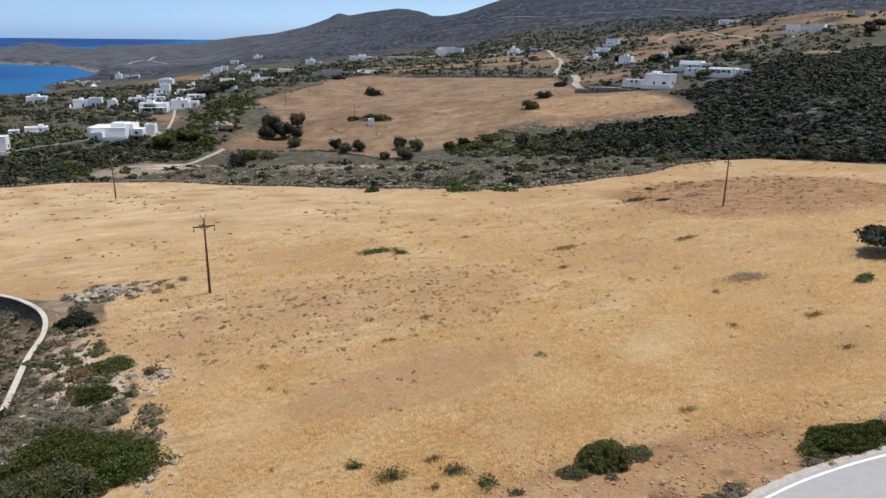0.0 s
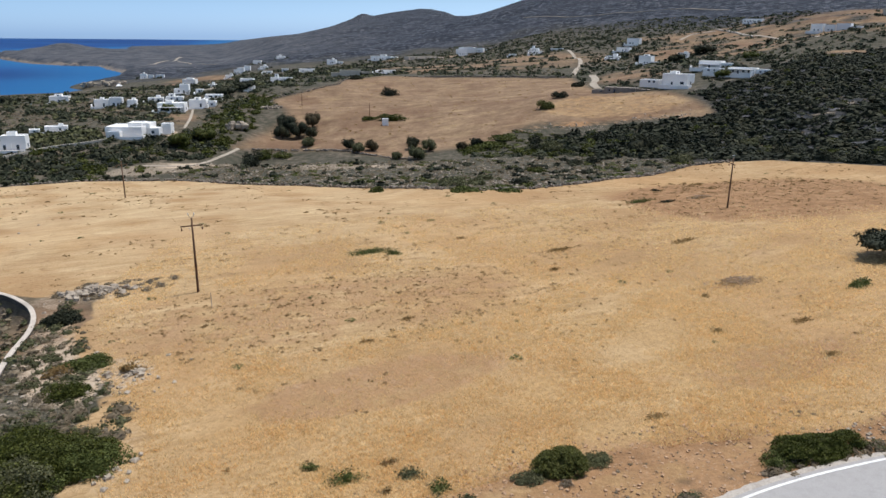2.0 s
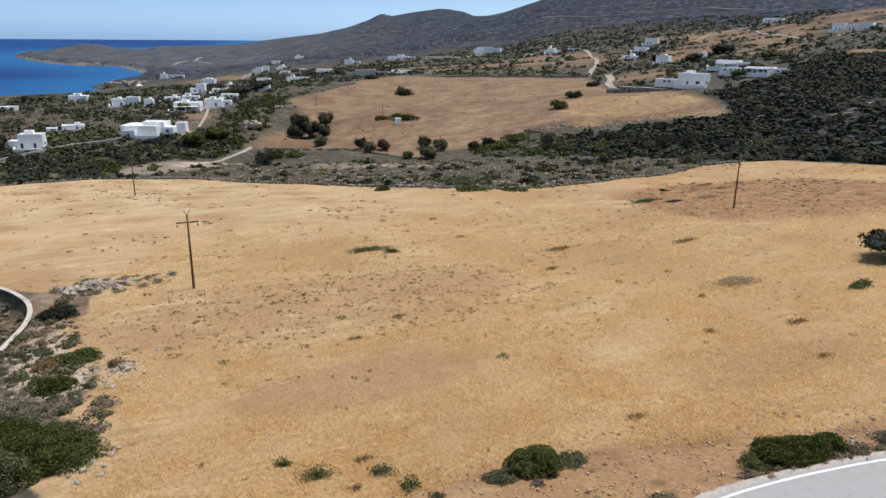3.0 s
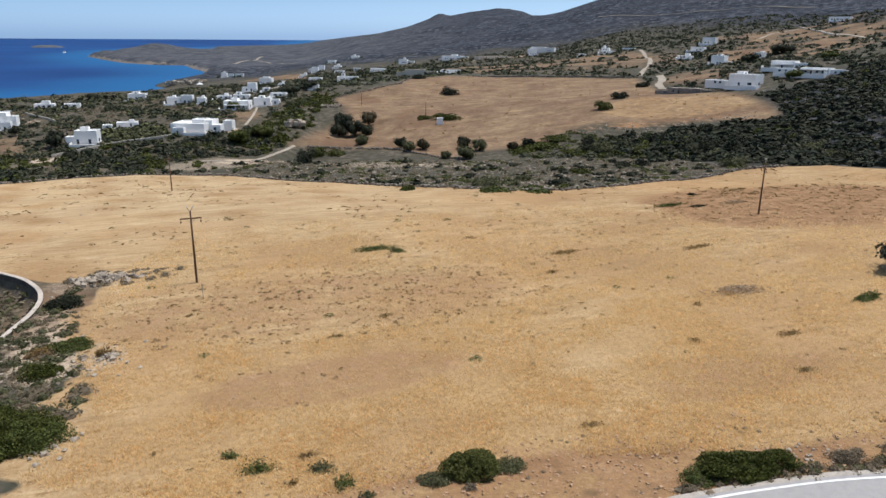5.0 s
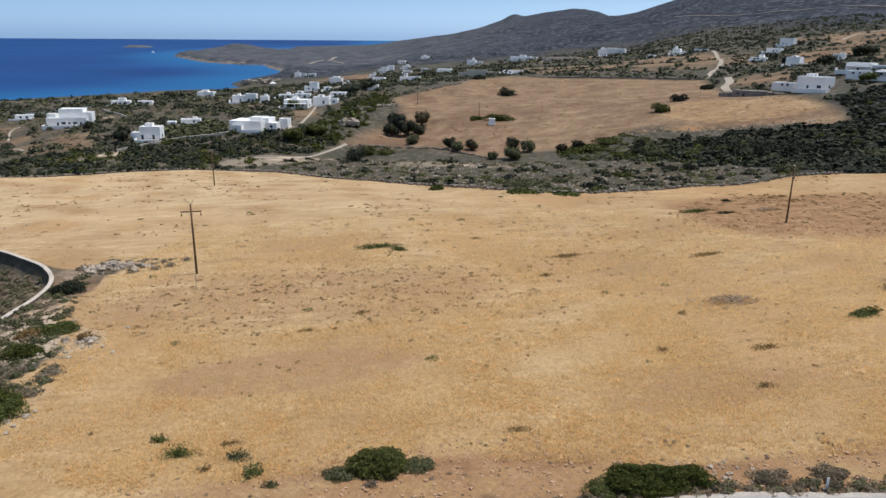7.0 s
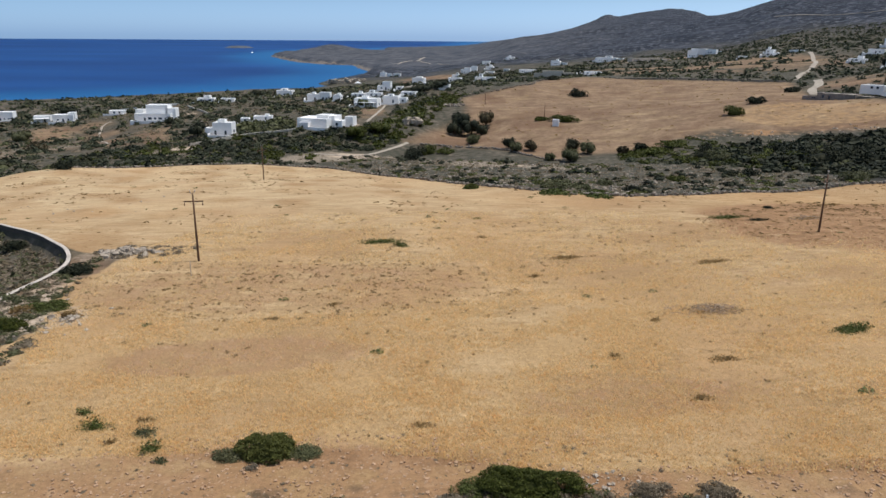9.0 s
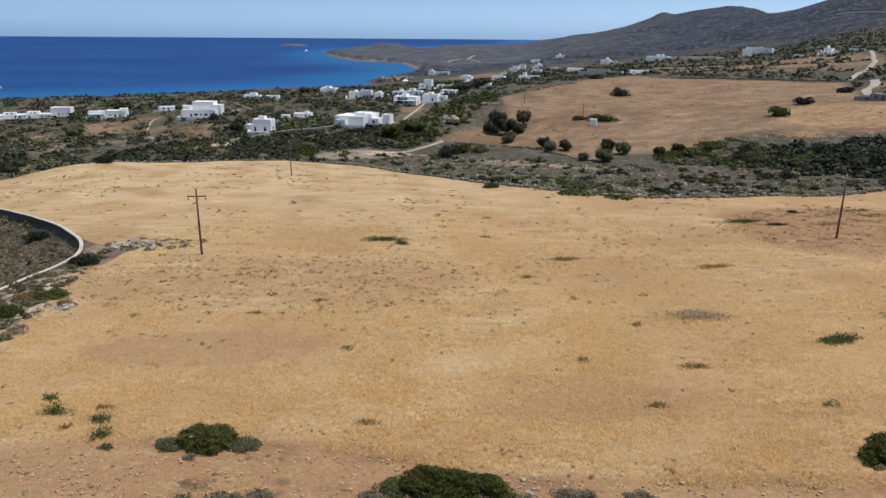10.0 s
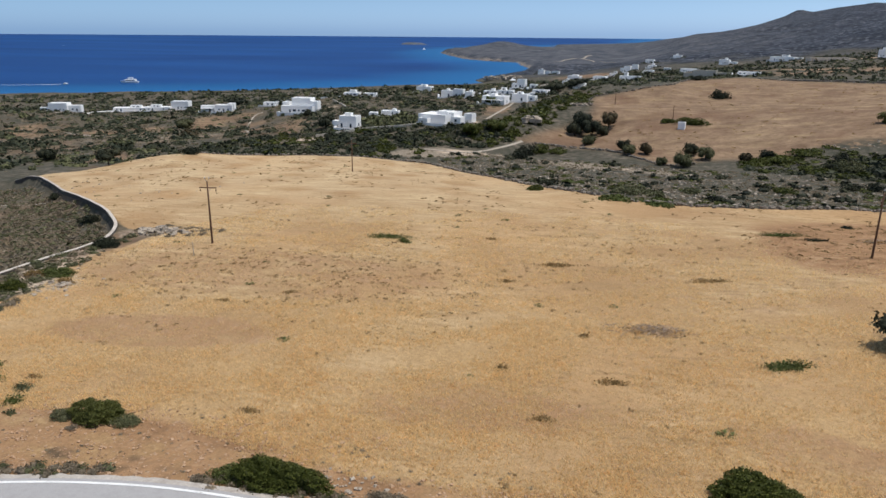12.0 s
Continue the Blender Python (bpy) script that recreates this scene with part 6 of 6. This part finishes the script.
def straw():
    """Leaning blades of dry grass, thickest where the field comes nearest."""
    rnd = np.random.RandomState(17)
    x, y = sprinkle(rnd, [(-4, 42), (8, 34), (30, 35), (48, 31), (75, 30), (115, 36), (125, 90), (70, 125), (0, 120), (-8, 92)], 40.0)
    far = np.hypot(x - 30, y + 5)
    keep = (outside(FIELD, x, y) < -0.4) & (rnd.uniform(0, 1, len(x)) < np.clip(1.35 - far / 105, 0.12, 1)) & (waves(x * 0.5, y, 7, 61) + 0.9 * waves(x, y, 19, 62) + rnd.normal(0, 0.8, len(x)) > 0.0) & (rnd.uniform(0, 1, len(x)) > 0.85 * np.maximum(np.maximum(patch(x, y, 18, 52.5, 11, 4.6, 8), patch(x, y, 18, 75, 26, 11, 4)), patch(x, y, 118, 114, 34, 22, 12)))
    x, y = x[keep], y[keep]
    z = height(x, y)
    vs = []
    for k in range(4):
        w, lean, tall = rnd.uniform(0, 6.283, len(x)), rnd.uniform(0.6, 2.0, len(x)), rnd.uniform(0.09, 0.24, len(x))
        bx, by = x + rnd.normal(0, 0.12, len(x)), y + rnd.normal(0, 0.12, len(x))
        dx, dy = np.cos(w), np.sin(w)
        root = 0.018 + 0.026 * rnd.uniform(0, 1, len(x))
        a = np.stack([bx - dy * root, by + dx * root, z - 0.03], 1)
        b = np.stack([bx + dy * root, by - dx * root, z - 0.03], 1)
        c = np.stack([bx + dx * lean * tall, by + dy * lean * tall, z + tall], 1)
        vs.append(np.stack([a, b, c], 1))
    v = np.concatenate(vs).reshape(-1, 3)
    me = set_tone(mesh_of("straw_grass", v, np.arange(len(v)).reshape(-1, 3), STRAW), np.repeat(rnd.uniform(0, 0.12, len(v) // 3), 3))
    tagged(new("straw_grass", me), "golden dry straw standing in the field", "grass", kind="stuff")


straw()


def laid(pieces, spots, lift=0.0):
    """Pieces set down on the ground at their spots."""
    x, y = np.array(spots).T
    z = height(x, y) + lift
    return [(v + (a, b, c), f) for (v, f), a, b, c in zip(pieces, x, y, z)]


def loose_stones():
    rnd = np.random.RandomState(23)
    pieces, spots, clods = [], [], []

    def add(x, y, r):
        pieces.append(stone_arrays(rnd, r))
        spots.append((x, y))

    x, y = rnd.uniform(4, 66, 5200), 27 + 10 * rnd.uniform(0, 1, 5200) ** 1.5
    bare = patch(x, y, 24, 30, 24, 5.0) + patch(x, y, 60, 29, 20, 3.0) + patch(x, y, 34, 36, 14, 3.2) > 0.35
    x, y = x[bare], y[bare]
    for a, b in np.stack([x, y], 1)[outside([(a, b + 0.9) for a, b in ROAD] + [(120, -60), (-30, -60)], x, y) > 0]:
        clods.append((stone_arrays(rnd, 0.022 + 0.085 * rnd.uniform(0, 1) ** 3.5), (a, b)))
    for _ in range(70):
        add(-6 + rnd.normal(0, 3.2), 63 + rnd.normal(0, 2.8), rnd.uniform(0.05, 0.2))
    for _ in range(50):
        add(-12 + rnd.normal(0, 1.4), rnd.uniform(50, 88), rnd.uniform(0.05, 0.2))
    for _ in range(40):
        add(47.2 + rnd.normal(0, 1.4), 30.0 + rnd.normal(0, 0.8), rnd.uniform(0.04, 0.13))
    for _ in range(24):
        add(-3.2 + rnd.normal(0, 1.0), 45.5 + rnd.normal(0, 0.9), rnd.uniform(0.07, 0.24))
    for _ in range(110):
        add(rnd.uniform(-90, -22), rnd.uniform(70, 150), rnd.uniform(0.06, 0.2))
    for _ in range(110):
        u = rnd.uniform(0, 1)
        add(136 + 80 * u + rnd.normal(0, 3), 281 - 22 * u + rnd.normal(0, 3.5), rnd.uniform(0.12, 0.42))
    ax, ay = sprinkle(rnd, NEAR_VALLEY, 0.12, (in_field, in_far_field))
    for a, b in zip(ax, ay):
        add(a, b, 0.1 + 0.3 * rnd.uniform(0, 1) ** 2)
    v, f = joined(laid([c[0] for c in clods], [c[1] for c in clods]))
    tagged(new("clods", mesh_of("clods", v, f, CLODS)), "reddish clods and small stones on bare soil beside the road", "stones", kind="stuff")
    v, f = joined(laid(pieces, spots))
    tagged(new("loose_stones", mesh_of("loose_stones", v, f, STONE)), "loose pale stones lying on red soil and verges", "stones", kind="stuff")


loose_stones()


def field_edge_stones():
    """The tumbled dry-stone line along the far edge of the straw."""
    rnd = np.random.RandomState(29)
    pieces, spots = [], []
    for path, count in ((FIELD[15:29], 620), ([(30, 308), (45, 303), (64, 288), (72, 276), (82, 265), (92, 266)], 240), ([(150, 492), (183, 464), (250, 432)], 160), ([(50, 375), (49, 412), (64, 422), (88, 438), (112, 498)], 190)):
        line = eased(path, 1.0)
        for k in rnd.randint(0, len(line), count):
            x, y = line[k] + rnd.normal(0, 0.45, 2)
            pieces.append(stone_arrays(rnd, rnd.uniform(0.18, 0.42), 0.9))
            spots.append((x, y))
    v, f = joined(laid(pieces, spots, rnd.uniform(0, 0.35, len(spots))))
    tagged(new("dry_stone_line", mesh_of("dry_stone_line", v, f, DARKSTONE)), "tumbled dry-stone walls along the field edges", "stone wall", kind="stuff")


field_edge_stones()


def rock_heap(x, y, rx, ry, count, low, high, label, seed):
    rnd = np.random.RandomState(seed)
    z = ground_z(x, y)
    heap = thing("rock_heap", x, y, z, 0, label, "rock heap")
    u, w = np.abs(rnd.normal(0, 0.5, count)), rnd.uniform(0, 6.283, count)
    dx, dy = rx * u * np.cos(w), ry * u * np.sin(w)
    dz = height(x + dx, y + dy) - z
    forms = [mesh_of("stone", *stone_arrays(rnd, 1.0), STONE) for _ in range(12)]
    for k in range(count):
        size = low + (high - low) * rnd.uniform(0, 1) ** 2.5
        at = pose(dx[k], dy[k], dz[k] + max(0, 0.4 - 0.5 * u[k]) * rnd.uniform(0, 1), rnd.uniform(-25, 25), rnd.uniform(-25, 25), rnd.uniform(0, 360))
        part("stone", forms[k % 12], heap, "", at @ Matrix.Diagonal((size, size, size, 1)))


rock_heap(-9.0, 92.0, 6.5, 2.6, 150, 0.10, 0.5, "heap of pale rubble stones at the end of the curved wall", 71)
rock_heap(-2.6, 63.2, 2.0, 1.2, 26, 0.12, 0.4, "small heap of pale stones on stony ground", 72)


def brush_pile(x, y, rx, ry, count, seed):
    rnd = np.random.RandomState(seed)
    b = thing("brush_pile", x, y, ground_z(x, y), 0, "heap of grey dead branches lying in straw", "brush pile")
    sticks = []
    for _ in range(count):
        px, py, w, l = rnd.normal(0, rx * 0.42), rnd.normal(0, ry * 0.42), rnd.uniform(0, 6.283), rnd.uniform(0.5, 1.6)
        h = max(0.05, 0.5 * (1 - (px / rx) ** 2 - (py / ry) ** 2)) * rnd.uniform(0.2, 1)
        sticks.append(tube_arrays([(px - l / 2 * math.cos(w), py - l / 2 * math.sin(w), h), (px, py, h + 0.12), (px + l / 2 * math.cos(w), py + l / 2 * math.sin(w), h + rnd.uniform(-0.1, 0.3))], [0.03, 0.025, 0.012], 4))
    part("branches", mesh_of("branches", *joined(sticks), TWIGS), b)
    part("dry_leaves", set_tone(mesh_of("dry_leaves", *leaf_cloud(rnd, np.stack([rnd.normal(0, rx * 0.4, 300), rnd.normal(0, ry * 0.4, 300), rnd.uniform(0.02, 0.35, 300)], 1), np.tile((0.0, 0.0, 1.0), (300, 1)), 0.12), WEEDS), np.zeros(1200)), b, "withered brown leaves")


brush_pile(66.9, 64.0, 4.6, 1.7, 130, 81)
brush_pile(104, 117, 3.4, 1.4, 60, 82)


# ---- on the water ----
def yacht(x, y, length, turn, label, name="motor_yacht"):
    s = length / 22.0
    b = thing(name, x, y, SEA, turn, label, "boat")
    ring = lambda z, half, bow, stern: [(bow, 0, z + 0.5), (bow * 0.45, half, z + 0.2), (-bow * 0.3, half, z), (stern, half * 0.9, z), (stern, -half * 0.9, z), (-bow * 0.3, -half, z), (bow * 0.45, -half, z + 0.2)]
    v = np.array(ring(-0.5, 1.7, 9.6, -10.5) + ring(1.9, 2.9, 11.5, -10.8) + ring(2.0, 2.6, 11.0, -10.6), float) * s
    f = [(k + i, k + (i + 1) % 7, k + 7 + (i + 1) % 7, k + 7 + i) for k in (0, 7) for i in range(7)] + [(14, 15, 19, 20), (15, 16, 18, 19), (16, 17, 18, 18)]
    me = bpy.data.meshes.new("hull")
    me.from_pydata([tuple(p) for p in v], [], [tuple(dict.fromkeys(q)) for q in f])
    me.materials.append(BOATWHITE)
    part("hull", me, b)
    for nm, cx, cz, w, d, h, m in (("cabin", -1.5, 2.0, 13, 4.6, 2.3, BOATWHITE), ("upper_deck", -2.5, 4.3, 9, 4.2, 0.3, BOATWHITE), ("flybridge", -1.8, 4.6, 5.5, 3.2, 1.7, BOATWHITE)):
        part(nm, mesh_of(nm, *box_arrays(cx * s, 0, cz * s, w * s, d * s, h * s, 0.25 * s), m), b)
    part("cabin_windows", mesh_of("cabin_windows", *box_arrays(-1.3 * s, 0, 2.9 * s, 11 * s, 4.7 * s, 0.75 * s), GLASS), b, "dark tinted window band")
    part("mast", mesh_of("mast", *tube_arrays([(-3 * s, 0, 6.2 * s), (-3.4 * s, 0, 8.2 * s)], [0.12 * s, 0.05 * s], 6), BOATWHITE), b)


yacht(-566, 833, 24, 195, "white multi-deck motor yacht lying off the shore")
yacht(-621, 781, 8, 5, "small white motorboat speeding along the coast", "motorboat")
yacht(-2040, 2440, 30, 10, "white boat far out on the blue sea", "motorboat")


def wake():
    line = np.array([(-626, 778), (-655, 762), (-700, 737)], float)
    line = eased(line, 6)
    rows = [np.column_stack([beside(line, o), np.full(len(line), SEA + 0.12)]) for o in (1.3, -1.3)]
    rows = [rows[0] - (0, 0, 0.1)] + rows + [rows[1] - (0, 0, 0.1)]
    m = len(line)
    f = [(k * m + i, (k + 1) * m + i, (k + 1) * m + i + 1, k * m + i + 1) for k in range(3) for i in range(m - 1)]
    tagged(new("boat_wake", mesh_of("boat_wake", np.concatenate(rows), np.array(f), FOAM)), "white foaming wake behind a small motorboat", "wake", kind="stuff")


wake()


def islet():
    rnd = np.random.RandomState(5)
    a = np.linspace(0, 2 * np.pi, 40, endpoint=False)
    rows = []
    for k, (s, z) in enumerate(((1.1, -3), (1.0, 2), (0.8, 7), (0.5, 11), (0.02, 12))):
        j = 1 + 0.12 * np.sin(3 * a + 1) + 0.08 * np.sin(7 * a)
        rows.append(np.stack([62 * s * j * np.cos(a), 34 * s * j * np.sin(a), z + rnd.normal(0, 0.5, 40)], 1))
    f = [(k * 40 + i, k * 40 + (i + 1) % 40, (k + 1) * 40 + (i + 1) % 40, (k + 1) * 40 + i) for k in range(4) for i in range(40)]
    t = thing("islet", -892, 3378, SEA + 9.5, 10, "low bare rocky islet in the blue sea", "islet")
    part("rock", mesh_of("rock", np.concatenate(rows), np.array(f), REDROCK, True), t)


islet()


def sailboat(x, y, lift):
    t = thing("sailing_boat", x, y, SEA + lift, 30, "white sailing boat near a rocky islet", "boat")
    part("hull", mesh_of("hull", *box_arrays(0, 0, -0.5, 12, 3.4, 2.2, 0.5), BOATWHITE), t)
    v = np.array([(-4, 0.05, 2.4), (4.5, 0.05, 2.4), (0.2, 0.05, 8.5), (0.1, 0.05, 8.5), (-4, -0.05, 2.4), (4.5, -0.05, 2.4), (0.2, -0.05, 8.5), (0.1, -0.05, 8.5)])
    part("sail", mesh_of("sail", v, np.array([(0, 1, 2, 3), (7, 6, 5, 4), (0, 4, 5, 1), (1, 5, 6, 2), (2, 6, 7, 3), (3, 7, 4, 0)]), BOATWHITE), t, "white triangular sail")
    part("mast", mesh_of("mast", *tube_arrays([(0, 0, 1), (0, 0, 9)], [0.15, 0.08], 6), STEEL), t)


sailboat(-668, 2750, 4.0)


def beach_canopy():
    x, y = -74, 978
    t = thing("canopy", x, y, ground_z(x, y), 0, "white pointed canopy on the rocky shore", "canopy")
    v = np.array([(-4, -4, 2.2), (4, -4, 2.2), (4, 4, 2.2), (-4, 4, 2.2), (-0.1, -0.1, 5), (0.1, -0.1, 5), (0.1, 0.1, 5), (-0.1, 0.1, 5)])
    part("cover", mesh_of("cover", v, np.array([(0, 1, 5, 4), (1, 2, 6, 5), (2, 3, 7, 6), (3, 0, 4, 7), (4, 5, 6, 7)]), BOATWHITE), t)
    for px, py in ((-3.8, -3.8), (3.8, -3.8), (3.8, 3.8), (-3.8, 3.8)):
        part("post", mesh_of("post", *tube_arrays([(px, py, -0.5), (px, py, 2.3)], [0.08, 0.08], 6), STEEL), t)


beach_canopy()
